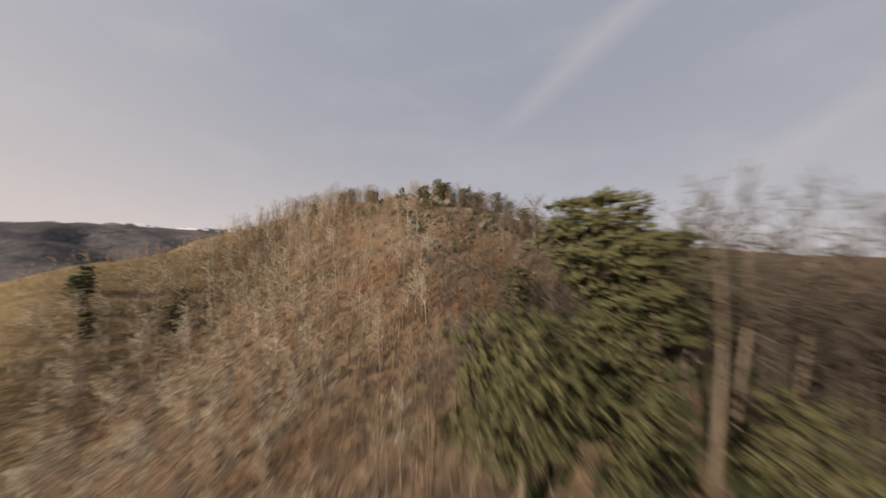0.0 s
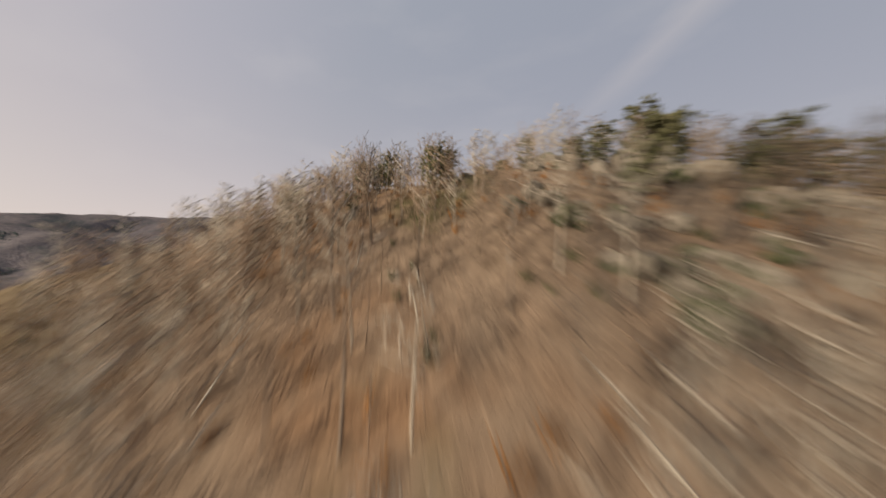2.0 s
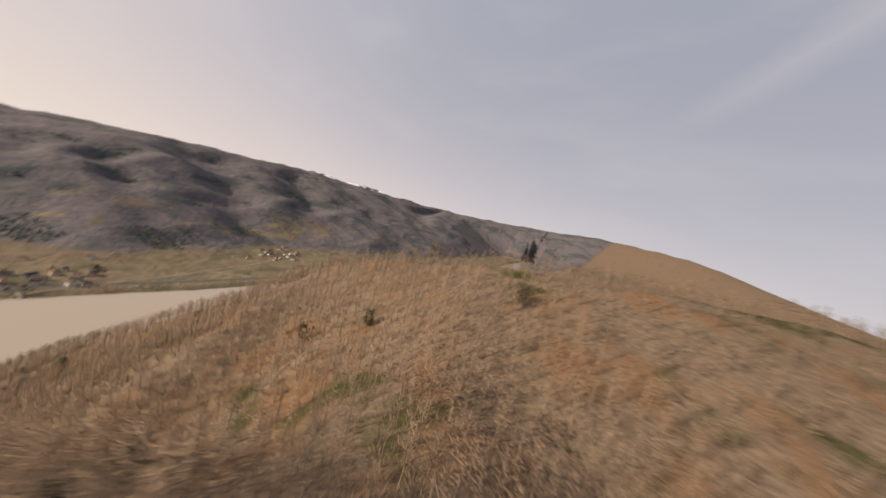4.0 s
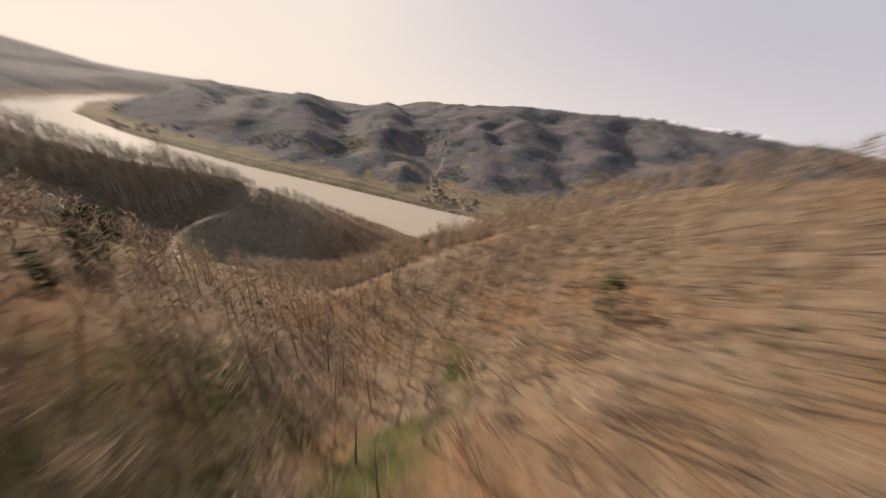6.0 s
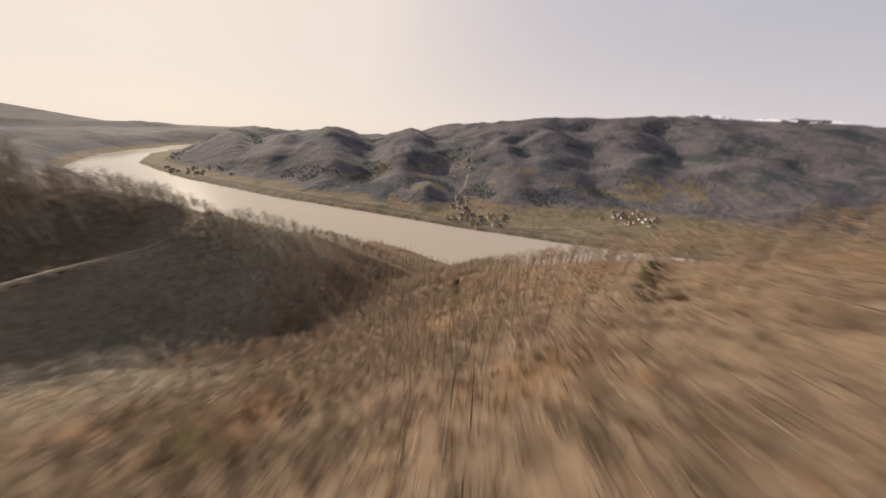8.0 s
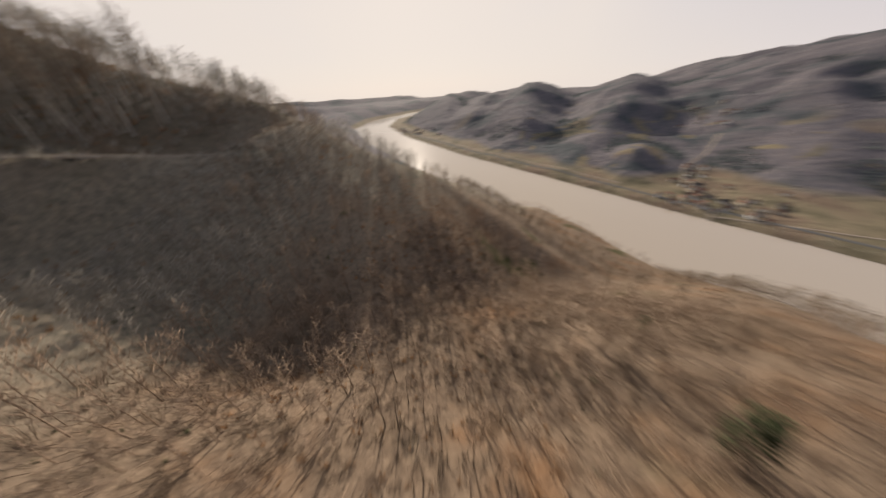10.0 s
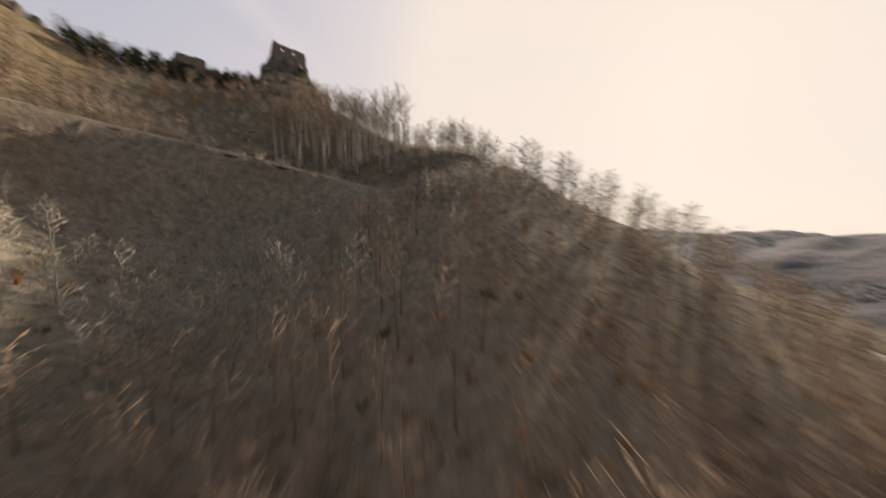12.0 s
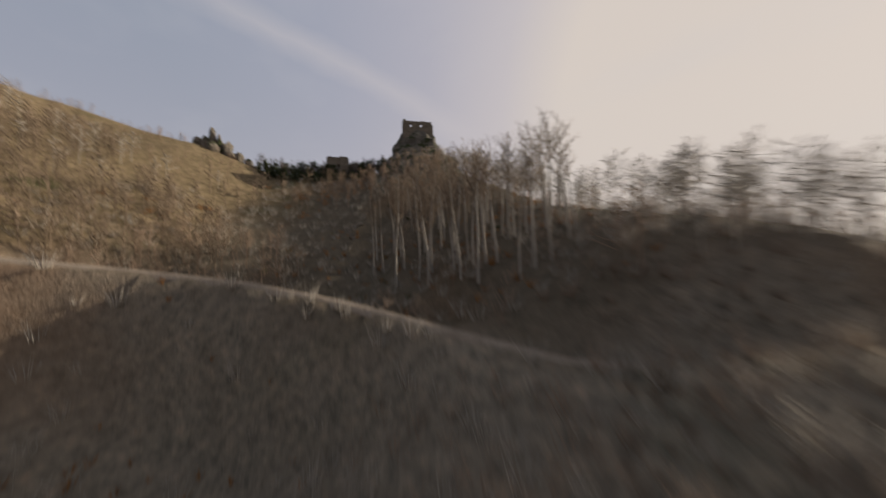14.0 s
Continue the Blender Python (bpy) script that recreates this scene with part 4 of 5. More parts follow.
def open_ground(x, y):
    """Where no tree grows: the road, the crags, the castle, the bracken below it."""
    dd, _, side = along(np.asarray(x, float), np.asarray(y, float), ROAD)
    bare = (dd < 3.2) | ((dd < 8.0) & (side < 0) & (x < -100))
    bare |= (np.asarray(x) > 5) & (np.asarray(x) < 44) & (np.asarray(y) < 33) & (np.asarray(y) > -12) & (fbm(np.asarray(x, float), np.asarray(y, float), 15, 2) > -0.2)
    bare |= np.hypot(x + 138, y + 18) < 10
    bare |= np.hypot(x + 119, y + 4) < 10
    bare |= np.hypot(x + 86, y - 26) < 7
    bare |= (dist_to(x, y, [(-60, 70, 0), (-66, 45, 0), (-86, 26, 0), (-97, 16, 0)]) < 20) & (np.asarray(x) < -54)
    bare |= dist_to(x, y, [(-18, 84, 0), (-9, 72, 0), (-1, 59, 0)]) < 3.4
    bare |= dist_to(x, y, [(-6, 77, 0), (2, 73, 0), (12, 70, 0), (24, 67, 0)]) < 2.6
    bare |= (dist_to(x, y, [(-132, 30, 0), (-150, 20, 0), (-158, 32, 0)]) < 8)
    bare |= dist_to(x, y, [(-162, 25, 0), (-186, 22, 0)]) < 11
    return bare


SPUR = NEAR_RIDGES[3][0]


def stature(x, y):
    """Tree height factor, fitted to the camera's view: scrub below the road, low wood on the spur's end, about half
    height elsewhere.
    """
    dd, _, side = along(np.asarray(x, float), np.asarray(y, float), ROAD)
    k = np.clip(dd / 17, 0, 1)
    below = side < 0
    s = np.where(below, np.maximum(0.38, k), 0.9 + 0.15 * k)
    s = s * np.where(dist_to(x, y, [(-20, 80, 0), (2, 73, 0), (14, 70, 0)]) < 10, 0.8, 1.0)
    spur = np.clip((dist_to(x, y, SPUR) - 6) / 10, 0, 1)
    tall = np.interp(-np.asarray(x, float), [118, 180, 210, 240, 300], [0.74, 0.7, 0.66, 0.5, 0.45])
    return s * np.where((spur < 1) & (np.asarray(x) < -118), tall + (0.56 - tall) * spur, 0.56)


BARE = []
for i, (lim, tw, fi, bark, twig, txt) in enumerate([(12, 8, 4, "bark", "twig", "leafless grey-brown broadleaf tree on the slope"), (13, 8, 4, "bark", "twig", "leafless brown tree with an upright crown"),
                                                     (12, 8, 4, "birch", "twig", "leafless pale-barked tree on the slope"), (12, 8, 4, "bark", "twig_grey", "leafless dark tree with fine twigs")]):
    t, b = bare_tree_parts(500 + i, 13.5, lim, tw - 1, fi - 1, 0.42 if i < 3 else 0.5)
    BARE.append(tree_kind("bare_tree", txt, "tree", [("trunk", t, bark), ("crown", b, twig)]))
x, y = scatter(-230, 40, -30, 185, 4.0, 21)
d = dist_to(x, y, STRETCH)
ok = (d < 20) & below_flight(x, y, 9) & ~open_ground(x, y)
x, y, d = x[ok], y[ok], d[ok]
pick = np.sort(np.argsort(d + 6 * value_noise(x * 3.7, y * 3.7))[:285])
r = random.Random(8)
SINGLE = np.column_stack([x[pick], y[pick]])
for (px, py), g in zip(SINGLE, stature(x[pick], y[pick])):
    plant(BARE[r.choice((0, 1, 0, 1, 2, 3))], px, py, r.uniform(0.68, 1.05) * g, r.uniform(0, 360), group="bare trees along the slope")
for px, py, s in [(18, 17, 1.55), (27, 14, 1.6), (33, 24, 1.7), (40, 12, 1.8), (22, 8, 1.5), (38, 38, 1.6), (48, 26, 1.7), (30, 32, 1.5), (25, 22, 1.5), (30, 46, 1.3), (24, 54, 1.1), (36, 56, 1.2), (44, 48, 1.3), (28, 62, 1.0), (40, 66, 1.1), (52, 60, 1.2), (20, 47, 1.0)]:
    plant(BARE[3], px, py, s, r.uniform(0, 360), label="tall leafless tree with spreading limbs", group="tall trees by the clearing")
for px, py in [(5, 70), (9, 66), (12, 71), (15, 63), (18, 68), (21, 61), (24, 66), (27, 60), (8, 74), (30, 66), (16, 73), (22, 72)]:
    plant(BARE[3], px, py, min(1.25, max(0.6, (301.5 - height(px, py)) / 13.5)) * r.uniform(0.88, 1.06), r.uniform(0, 360), label="tall leafless tree rising above rock ledges", group="tall trees over the ledges")
t, b = bare_tree_parts(520, 15.0, 10, 7, 3, 0.56, 0.013)
STAND = [tree_kind("bare_tree", "tall slender pale-stemmed tree in a close stand", "tree", [("trunk", t, "pale_stem"), ("crown", b, "twig_brown")])]
t, b = bare_tree_parts(527, 14.0, 10, 7, 3, 0.6, 0.013)
STAND.append(tree_kind("bare_tree", "tall slender pale-stemmed tree in a close stand", "tree", [("trunk", t, "pale_stem"), ("crown", b, "twig_brown")]))
for i in range(58):
    u = (i + r.random()) / 58
    px, py = -158 - 29 * u + r.gauss(0, 1.0), 31 - 2 * u - 17 * r.random()
    plant(STAND[i % 2], px, py, r.uniform(0.8, 1.12), r.uniform(0, 360), group="stand below the castle")
for k in (*BARE, *STAND):
    remove(k)


def clear_of_singles(x, y, gap):
    ok = np.ones(len(x), bool)
    for px, py in SINGLE:
        ok &= (np.abs(x - px) > gap) | (np.abs(y - py) > gap)
    return ok


mid_kinds = [light_tree(100 + i, 13.5, 18, 2, 0.09) for i in range(7)]
x, y = scatter(-280, 70, -60, 235, 2.95, 22)
d = dist_to(x, y, STRETCH)
ok = (d < 50) & below_flight(x, y, 9) & ~open_ground(x, y) & clear_of_singles(x, y, 2.0)
shade = y - 0.25 * x < 98 + 18 * (x < -140)
right = (x > -2) & (y < 104)
flank = shade & (x < -122) & (along(x, y, ROAD)[2] >= 0) & (dist_to(x, y, SPUR) > 7)
# gully woods get the lightest twig, their shade lifted in the colour
for name, sel, mat, label in (("slope_woods", ok & ~shade & ~right, "twig", "leafless tan broadleaf woods on the sunny slopes"), ("rocky_woods", ok & right, "twig_grey", "leafless grey-brown woods among the rock ledges"), ("gully_woods", ok & shade & ~right & ~flank, "twig_brightened", "leafless grey-brown woods in the shady gully"),
                              ("spur_woods", ok & flank, "twig", "dull brown leafless woods on the shady flank of the castle spur")):
    tagged(joined(name, mid_kinds, x[sel], y[sel], 23, MAT[mat], (0.65, 1.05), 0.3, stature(x[sel], y[sel])), label, "woods", kind="stuff")
low_kinds = [light_tree(130 + i, 13, 10, 1, 0.21) for i in range(6)]
x, y = scatter(-340, 150, -110, 290, 4.9, 24)
d = dist_to(x, y, STRETCH)
ok = (d >= 50) & ~open_ground(x, y) & (y > -48) & ((x < 60) | (y > -20))
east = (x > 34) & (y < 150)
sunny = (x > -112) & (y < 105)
# hollow-side woods take the lightest twig, so light is put into their colour
for name, sel, mat, label in (("hill_woods", ok & ~east & ~sunny, "twig_brown", "leafless brown woods covering the valley side"), ("hill_woods", ok & ~east & sunny, "twig_brightened", "leafless pale tan woods on the hollow side of the hill"), ("plateau_woods", ok & east, "twig_grey", "leafless grey woods on the plateau behind the hill")):
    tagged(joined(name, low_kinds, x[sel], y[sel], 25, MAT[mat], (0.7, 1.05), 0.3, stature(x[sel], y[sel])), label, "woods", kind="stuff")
tiny = [light_tree(200 + i, 8, 5, 0, 0.34) for i in range(4)]
x, y = scatter(-720, 480, -620, 640, 11.3, 3)
ok = ~((x > -340) & (x < 150) & (y > -48) & (y < 290)) & (lie(x, y) > 7) & (along(x, y, RIVER)[2] > 0) & ~((x > -120) & (y < -48))
east = x > 60
for sel, mat, label in ((ok & ~east, "twig", "leafless grey-brown woods farther along the valley"), (ok & east, "twig_grey", "leafless dark woods on the plateau")):
    tagged(joined("distant_woods", tiny, x[sel], y[sel], 4, MAT[mat], (0.75, 1.1), 0.3), label, "woods", kind="stuff")


fill = [light_tree(170 + i, 12.5, 20, 2, 0.075) for i in range(5)]
x, y = scatter(-62, 34, -6, 74, 2.7, 29)
ok = below_flight(x, y, 8) & ~open_ground(x, y) & clear_of_singles(x, y, 1.2) & ((x < 4) | (y > 30)) & ((x < -25) | (y < 52))
for sel, mat, label in ((ok & (x + 0.1 * y < 2), "twig", "dense tan leafless woods below the hill"), (ok & (x + 0.1 * y >= 2), "twig_grey", "dense dark leafless woods below the ledges")):
    tagged(joined("valley_woods", fill, x[sel], y[sel], 30, MAT[mat], (0.4, 0.65), 0.3), label, "woods", kind="stuff")

crest = [light_tree(180 + i, 13, 20, 2, 0.08) for i in range(5)]
x, y = scatter(-50, 62, 66, 102, 2.8, 34)
ok = below_flight(x, y, 8) & ~open_ground(x, y)
tagged(joined("crest_woods", crest, x[ok], y[ok], 35, MAT["twig_brown"], (0.3, 0.52), 0.3), "dense leafless woods on the rocky hilltop", "woods", kind="stuff")


x, y = scatter(-138, -84, 34, 70, 2.2, 53)
ok = (dist_to(x, y, ROAD) > 4) & (y - 0.3 * x > 74) & (fbm(x, y, 16, 2) > -0.22) & below_flight(x, y, 8)
tagged(joined("sunny_thicket", [light_tree(260 + i, 6.5, 26, 2, 0.05, 0.2) for i in range(5)], x[ok], y[ok], 54, MAT["twig_brown"], (0.55, 1.2), 0.2), "dense olive-brown leafless thicket on the flank of the hill", "thicket", kind="stuff")


x, y = scatter(-112, -48, 8, 92, 2.2, 55)
ok = (dist_to(x, y, [(-60, 70, 0), (-66, 45, 0), (-86, 26, 0), (-97, 16, 0)]) < 22) & (np.hypot(x + 88, y - 24) > 6) & (fbm(x, y, 18, 3) > -0.16)
tagged(joined("hillside_scrub", [light_tree(270 + i, 2.6, 14, 1, 0.04, 0.1) for i in range(4)], x[ok], y[ok], 56, MAT["twig"], (0.5, 1.3), 0.1), "low tan scrub on the sunny grassy hillside", "scrub", kind="stuff")


x, y = scatter(25, 66, 8, 48, 3.3, 51)
ok = (x + 0.5 * y > 38) & (fbm(x, y, 13, 2) > -0.2)
tagged(joined("plateau_edge_woods", [light_tree(250 + i, 17, 32, 2, 0.06, 0.3) for i in range(5)], x[ok], y[ok], 52, MAT["twig_grey"], (0.75, 1.3), 0.3), "tall dark leafless woods at the plateau edge", "woods", kind="stuff")


x, y = scatter(-132, -90, -8, 30, 1.9, 57)
ok = (dist_to(x, y, [(-103, 13.5, 0), (-108, 11, 0), (-124, 1, 0)]) < 4.0) & (fbm(x, y, 8, 2) > -0.25)
tagged(joined("saddle_evergreens", [light_tree(280 + i, 4.2, 30, 2, 0.16, 0.08) for i in range(4)], x[ok], y[ok], 58, MAT["needle_dark"], (0.6, 1.2), 0.2), "dark evergreen thicket along the saddle below the castle ward", "thicket", kind="stuff")
x, y = scatter(-130, -88, -12, 26, 1.7, 47)
ok = dist_to(x, y, [(-101, 12, 0), (-104, 9, 0), (-128, -6, 0)]) < 5
tagged(joined("saddle_thicket", [light_tree(230 + i, 6.5, 20, 2, 0.05, 0.2) for i in range(4)], x[ok], y[ok], 48, MAT["twig_grey"], (0.6, 1.15), 0.2), "dark leafless thicket on the saddle by the castle", "thicket", kind="stuff")


thicket = [light_tree(150 + i, 7, 16, 1, 0.05, 0.15) for i in range(5)]
x, y = scatter(-75, 60, 56, 112, 3.0, 27)
ok = below_flight(x, y, 7) & ~open_ground(x, y) & (lie(x, y) > 270)
tagged(joined("hilltop_thicket", thicket, x[ok], y[ok], 28, MAT["twig"], (0.35, 0.7), 0.2), "dense tan leafless thicket on the hilltop", "thicket", kind="stuff")


# ---- undergrowth: shrubs, bracken, fallen branches ----
def shrub(seed, tall, n, thick=0.02):
    r = np.random.default_rng(seed)
    v, f = [], []
    for i in range(n):
        yaw, out = r.uniform(0, 6.283), r.uniform(0.1, 0.8)
        p = np.array((math.cos(yaw), math.sin(yaw), 0)) * 0.25 * tall * r.random()
        d = np.array((math.cos(yaw) * out, math.sin(yaw) * out, 1))
        spike(v, f, p - (0, 0, 0.2), p + d * tall * r.uniform(0.5, 1.0), thick, 0.0, 3)
    return np.array(v, np.float32), np.array(f, np.int32)


x, y = scatter(-214, -112, -4, 58, 2.3, 37)
dd, _, side = along(x, y, ROAD)
ok = (dd > np.where(side < 0, 1.4, 2.4)) & ((fbm(x, y, 14, 3) > -0.12) | ((side < 0) & (dd < 4)))
leafy = fbm(x, y, 10, 3) > 0.27
for name, sel, kinds, mat, label in (("shady_brush", ok & ~leafy, [shrub(80 + i, 1.9, 18, 0.03) for i in range(4)], "twig_brightened", "grey-brown leafless brush on the shady slope"),
                                     ("leafy_brush", ok & leafy, [shrub(85 + i, 1.1, 20, 0.035) for i in range(4)], "dead_leaf", "rust-brown leafy brush on the shady slope")):
    tagged(joined(name, kinds, x[sel], y[sel], 38, MAT[mat], (0.5, 1.4)), label, "undergrowth", kind="stuff")
x, y = scatter(-214, -190, 32, 52, 1.1, 61)
ok = (dist_to(x, y, ROAD) > 2.2) & below_flight(x, y, 2)
tagged(joined("shoulder_brush", [shrub(140 + i, 0.8, 18, 0.03) for i in range(4)], x[ok], y[ok], 62, MAT["twig_brown"], (0.6, 1.3)), "low brown brush on the shoulder above the road", "undergrowth", kind="stuff")
x, y = scatter(-240, -116, 78, 142, 1.9, 59)
ok = (y - 0.25 * x > 121) & (dist_to(x, y, ROAD) > 3) & below_flight(x, y, 3) & (fbm(x, y, 9, 3) > -0.3)
tagged(joined("slope_brush", [shrub(130 + i, 2.2, 18, 0.035) for i in range(4)], x[ok], y[ok], 60, MAT["twig_brown"], (0.6, 1.3)), "brown leafless brush on the slope above the gully", "undergrowth", kind="stuff")
x, y = scatter(5, 46, -4, 36, 1.7, 45)
grow = fbm(x, y, 9, 3)
for name, sel, mat, label in (("evergreen_brush", grow > 0.02, "needle_dark", "dense dark green brush and ivy in a clearing"), ("olive_brush", grow < -0.16, "needle_dark", "low olive-green brush in a clearing")):
    tagged(joined(name, [shrub(110 + i, 1.7, 26, 0.07) for i in range(4)], x[sel], y[sel], 46, MAT[mat], (0.5, 1.5)), label, "undergrowth", kind="stuff")
x, y = scatter(30, 100, 8, 82, 2.9, 49)
ok = (fbm(x, y, 11, 3) > -0.04) & ((x > 46) | (y > 36))
tagged(joined("evergreen_undergrowth", [shrub(120 + i, 2.4, 24, 0.1) for i in range(4)], x[ok], y[ok], 50, MAT["needle_dark"], (0.5, 1.5)), "dark evergreen undergrowth beneath the plateau woods", "undergrowth", kind="stuff")
x, y = scatter(-8, 44, 30, 78, 2.1, 36)
ok = below_flight(x, y, 3) & (fbm(x, y, 12, 3) > -0.05)
lush = ok & (x > 6) & (fbm(x, y, 8, 3) > 0.12)
tagged(joined("ledge_evergreens", [shrub(150 + i, 1.6, 22, 0.07) for i in range(3)], x[lush], y[lush], 63, MAT["needle_dark"], (0.6, 1.4)), "dark evergreen brush between the rock ledges", "undergrowth", kind="stuff")
tagged(joined("ledge_brush", [shrub(90 + i, 2.2, 18, 0.03) for i in range(4)], x[ok], y[ok], 38, MAT["twig_grey"], (0.6, 1.4)), "grey leafless brush between the rock ledges", "undergrowth", kind="stuff")
x, y = scatter(-240, -146, 0, 96, 3.6, 39)
shady = y - 0.25 * x < 98
ok = shady & ~open_ground(x, y) & below_flight(x, y, 9)
tagged(joined("gully_saplings", [light_tree(190 + i, 12.5, 18, 2, 0.085) for i in range(5)], x[ok], y[ok], 40, MAT["twig_brightened"], (0.55, 1.0), 0.3, stature(x[ok], y[ok])), "close young leafless trees in the gully", "woods", kind="stuff")
x, y = scatter(-235, 35, -25, 180, 2.6, 31)
d = dist_to(x, y, STRETCH)
dd, _, side = along(x, y, ROAD)
ok = (d < 34) & (dd > np.where(side < 0, 3.0, 2.2))
patch = fbm(x, y, 26, 3)
for name, sel, kinds, mat, label in (("bracken", ok & ((patch > 0.16) | ((x > -196) & (x < -136) & (y > 14) & (y < 35) & (patch > -0.06))), [shrub(40 + i, 0.9, 16, 0.035) for i in range(4)], "dead_leaf", "rust-brown dead bracken and leafy brush"),
                                     ("brushwood", ok & (patch < 0.05), [shrub(50 + i, 2.6, 16, 0.026) for i in range(4)], "twig", "thin leafless brushwood between the trees"),
                                     ("green_brush", ok & (np.abs(patch - 0.11) < 0.03), [shrub(60 + i, 0.8, 20, 0.045) for i in range(3)], "needle", "low green brush and ivy on the forest floor")):
    tagged(joined(name, kinds, x[sel], y[sel], 33, MAT[mat], (0.6, 1.3)), label, "undergrowth", kind="stuff")

# ---- far woods: fir patches on the hills across the river ----
def crowns(seed, rise, wide):
    """Two trees of a far wood, as leaning cones kept low to look smooth from the camera."""
    r = np.random.default_rng(seed)
    v, f = [], []
    for k in (-0.25, 0.25):
        x, y = k * wide * 4 + r.normal(0, wide), r.normal(0, wide * 1.5)
        spike(v, f, (x, y, -0.5), (x + r.normal(0, 0.6), y + r.normal(0, 0.6), rise * r.uniform(0.75, 1.2)), wide, 0.0, 3)
    return np.array(v, np.float32), np.array(f, np.int32)


for x0, x1, y0, y1, step in ((-1550, -860, -1000, 1500, 10.0), (-2400, -1550, -1000, 1900, 15.0), (-2500, -860, -1750, -1000, 15.0), (-2600, -860, 1900, 2700, 20.0)):
    x, y = scatter(x0, x1, y0, y1, step, 41)
    z = lie(x, y)
    clearing = (fbm(x, y, 170, 3) > 0.2) & (z < 110) & (y > -500)
    ok = (along(x, y, RIVER)[2] < 0) & (z > 17) & ~clearing & (dist_to(x, y, [(-850, 205, 0), (-1150, 130, 0), (-1480, 190, 0)]) > 26)
    hollow = (lie(x + 70, y) + lie(x - 70, y) + lie(x, y + 70) + lie(x, y - 70)) / 4 - z
    fir = (fbm(x + 500, y, 260, 4) + 0.03 * hollow > 0.42)
    tops = [crowns(60 + i, 2.0 + 0.12 * step, 0.4 * step) for i in range(5)]
    tagged(joined("far_hill_firs", tops, x[ok & fir], y[ok & fir], 43, MAT["far_fir"], (0.75, 1.25), smooth=True), "dark blue-green fir patches on the far hills", "woods", kind="stuff")
# ---- far bank: bushes, houses ----
bank = np.array(beside_river(10, -1600, 1300))
r2 = np.random.default_rng(12)
k = np.repeat(np.arange(len(bank) - 1), 24)
u = r2.random(len(k))[:, None]
pts = bank[k] * (1 - u) + bank[k + 1] * u + np.column_stack([r2.normal(0, 4.5, len(k)), r2.normal(0, 4, len(k)), 0 * k])
ok = lie(pts[:, 0], pts[:, 1]) > 2
tagged(joined("bank_trees", [light_tree(220 + i, 9, 12, 1, 0.2) for i in range(3)], pts[ok, 0], pts[ok, 1], 13, MAT["twig_brightened"], (0.4, 1.1), 0.2), "dark leafless trees and bushes along the river bank", "trees", kind="stuff")


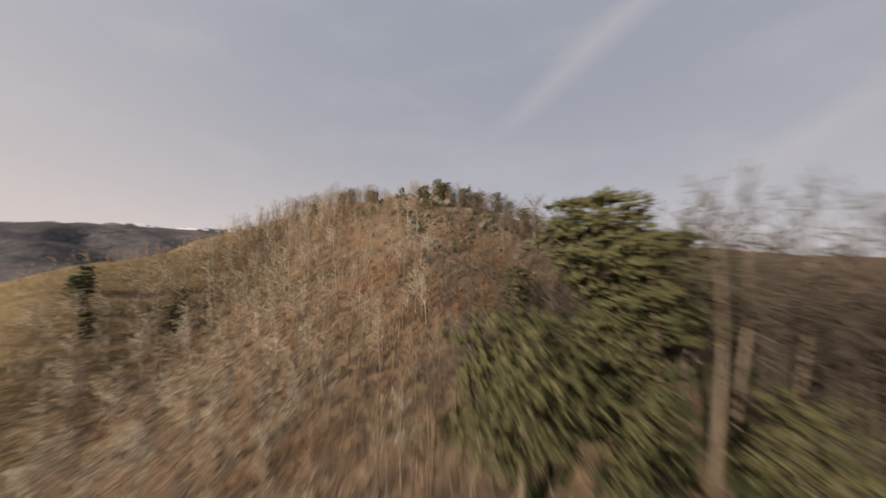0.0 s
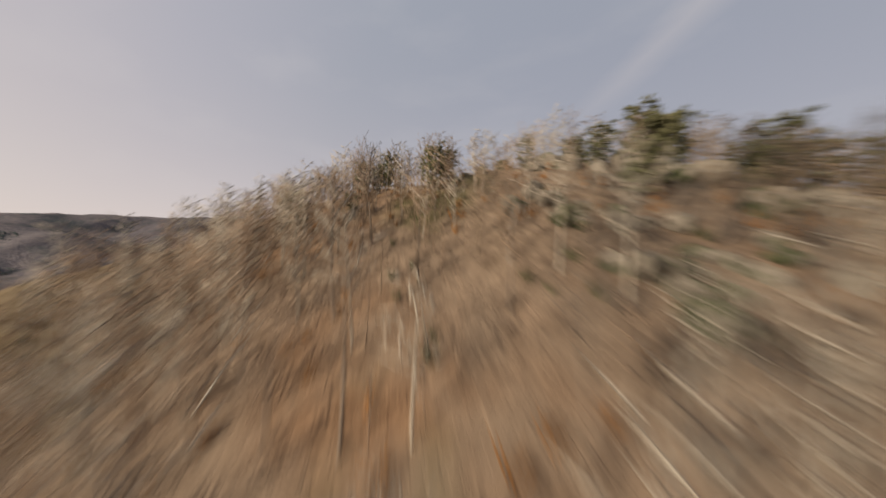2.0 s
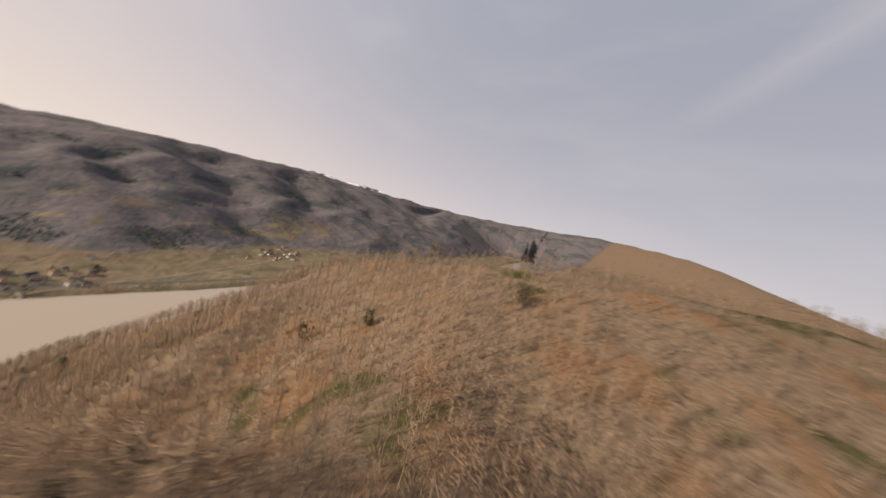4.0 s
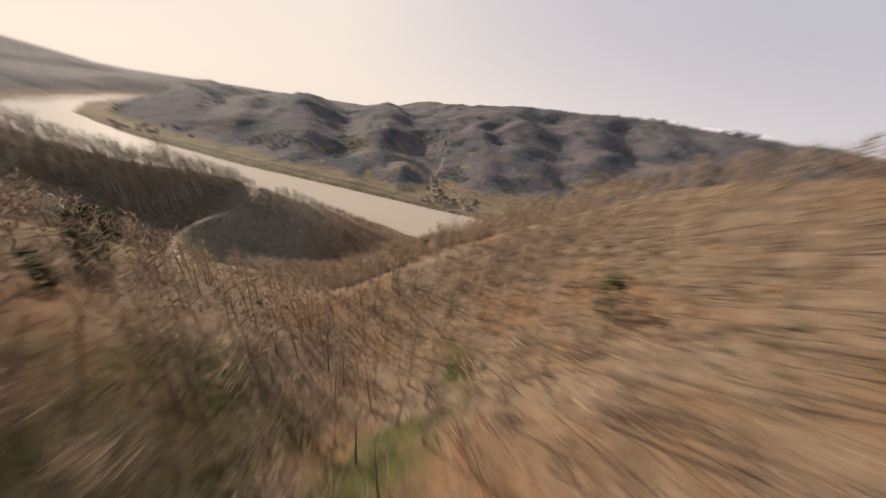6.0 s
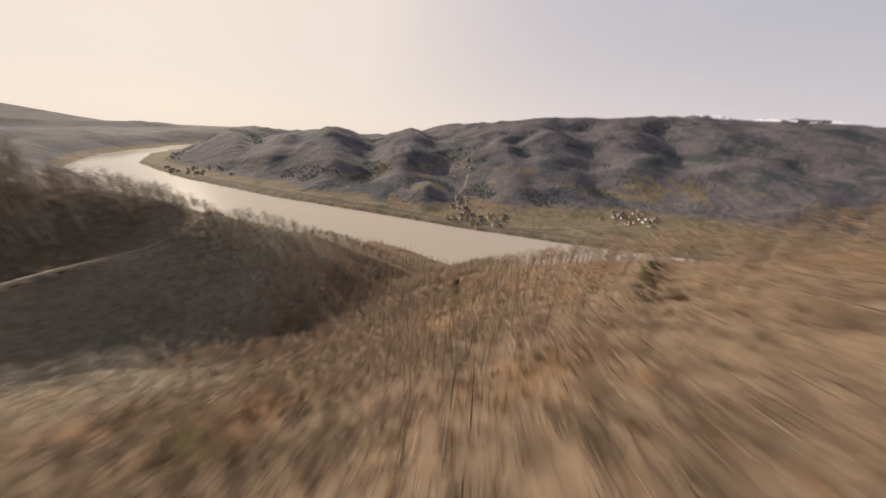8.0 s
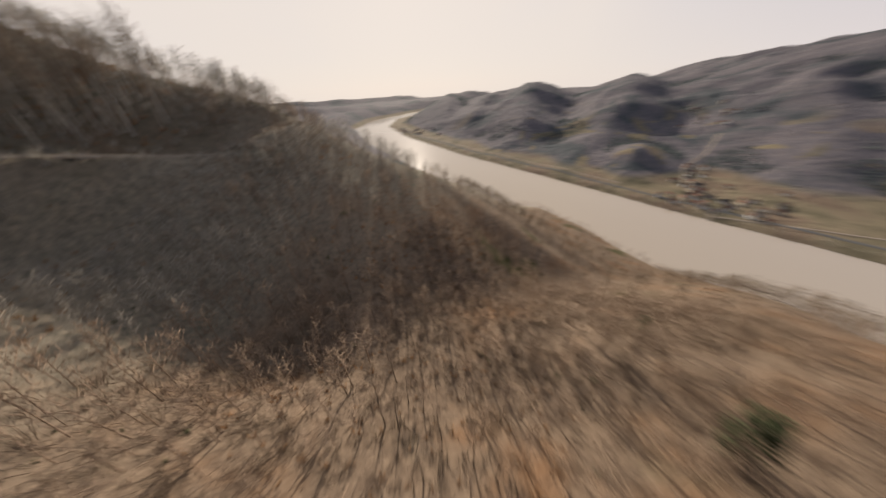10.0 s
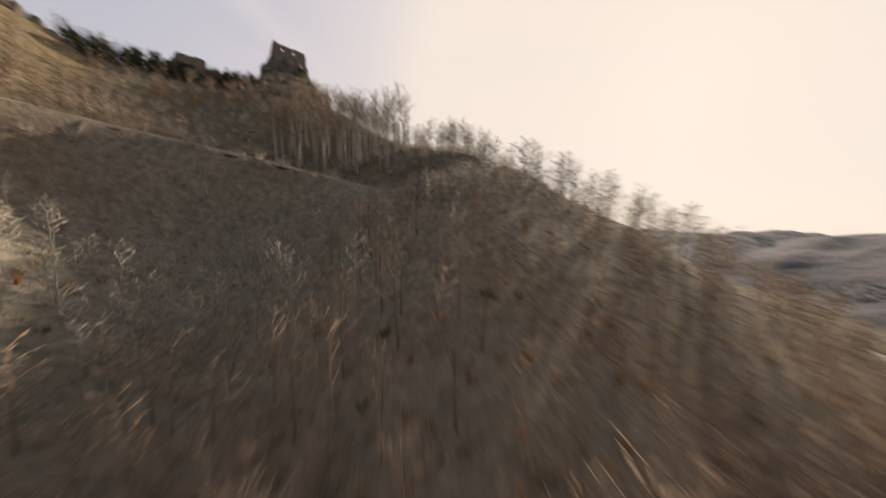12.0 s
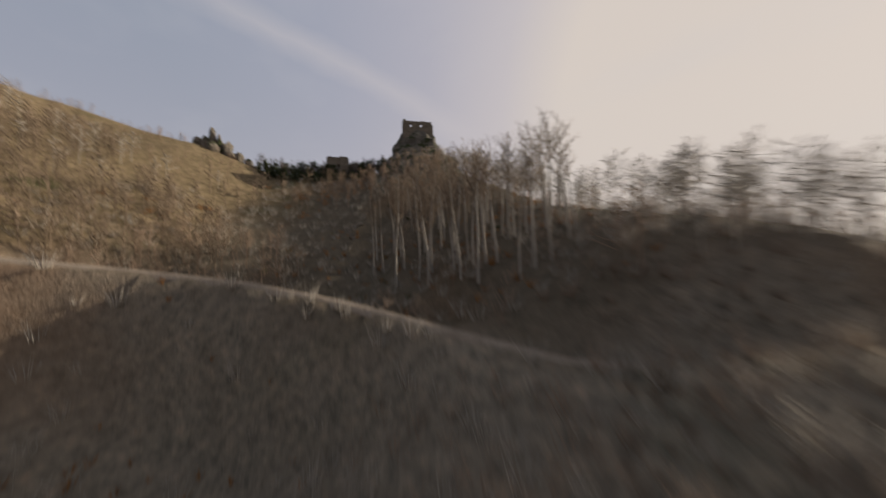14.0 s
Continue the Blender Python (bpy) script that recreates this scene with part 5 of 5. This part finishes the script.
def house_kind(name, label, w, l, h, pitch, wall, roof):
    ob = thing(name, label, "house")
    bm = bmesh.new()
    hw, hl = w / 2, l / 2
    ridge = h + hw * pitch
    ring = [(-hw, -hl), (hw, -hl), (hw, hl), (-hw, hl)]
    lo = [bm.verts.new((a, b, -2)) for a, b in ring]
    hi = [bm.verts.new((a, b, h)) for a, b in ring]
    g0, g1 = bm.verts.new((0, -hl, ridge)), bm.verts.new((0, hl, ridge))
    for i in range(4):
        j = (i + 1) % 4
        bm.faces.new((lo[i], lo[j], hi[j], hi[i]))
    bm.faces.new((hi[0], hi[1], g0))
    bm.faces.new((hi[2], hi[3], g1))
    part("wall", bm, wall, ob)
    bm = bmesh.new()
    o = 0.5
    a = [bm.verts.new(p) for p in ((-hw - o, -hl - o, h - o * pitch), (-hw - o, hl + o, h - o * pitch), (0, hl + o, ridge), (0, -hl - o, ridge), (hw + o, hl + o, h - o * pitch), (hw + o, -hl - o, h - o * pitch))]
    bm.faces.new((a[0], a[1], a[2], a[3]))
    bm.faces.new((a[3], a[2], a[4], a[5]))
    bmesh.ops.recalc_face_normals(bm, faces=bm.faces[:])
    bmesh.ops.solidify(bm, geom=bm.faces[:], thickness=-0.3)
    tiles = part("roof", bm, roof, ob)
    bm = bmesh.new()
    bmesh.ops.create_cube(bm, size=1.0, matrix=pose(hw * 0.25, hl * 0.45, ridge - 0.1) @ Matrix.Diagonal((0.7, 0.7, 1.8, 1)))
    bmesh.ops.bevel(bm, geom=bm.edges[:], offset=0.05, affect="EDGES")
    part("chimney", bm, "plaster_grey", tiles, "grey rendered chimney")
    for sx in (-1, 1):
        for i in range(3):
            bm = bmesh.new()
            bmesh.ops.create_cube(bm, size=1.0, matrix=pose(sx * (hw + 0.02), -hl + l * (i + 0.5) / 3, h * 0.55) @ Matrix.Diagonal((0.12, 1.1, 1.4, 1)))
            part("window", bm, "dark_pane", ob, "dark window")
    return ob


HOUSE = [house_kind("house", "white plastered house with a brown tiled roof", 9, 12, 5.5, 0.9, "plaster", "tile_brown"),
         house_kind("house", "cream plastered house with a red tiled roof", 8, 14, 5.0, 0.8, "plaster_warm", "tile_red"),
         house_kind("house", "low grey barn with a dark roof", 9, 18, 4.5, 0.7, "plaster_grey", "shingle")]
r = random.Random(17)
spots = [(r.gauss(-915, 42), r.gauss(195, 55)) for _ in range(46)] + [(r.gauss(-1045, 40), r.gauss(790, 70)) for _ in range(38)]
spots += [(r.gauss(-1330, 55), r.gauss(-1180, 95)) for _ in range(30)] + [(-1010 - 13 * i + r.gauss(0, 9), 150 + r.gauss(0, 14)) for i in range(14)] + [(r.gauss(-1650, 80), r.gauss(170, 50)) for _ in range(12)]
kept = []
for hx, hy in spots:
    z = height(hx, hy)
    if z < 6 or any(math.hypot(hx - a, hy - b) < 15 for a, b in kept):
        continue
    kept.append((hx, hy))
    plant(HOUSE[r.choice((0, 0, 1, 1, 2))], hx, hy, r.uniform(0.8, 1.15), r.uniform(0, 360), 0, group="village houses across the river")
for hx, hy in [(-655, -118), (-668, -150), (-680, -185), (-694, -215), (-708, -250), (-722, -290), (-742, -330), (-760, -380)]:
    hx += 14
    plant(HOUSE[r.choice((0, 1))], hx, hy, r.uniform(0.7, 0.9), r.uniform(60, 100), 0, group="houses on the near bank")
for k in HOUSE:
    remove(k)
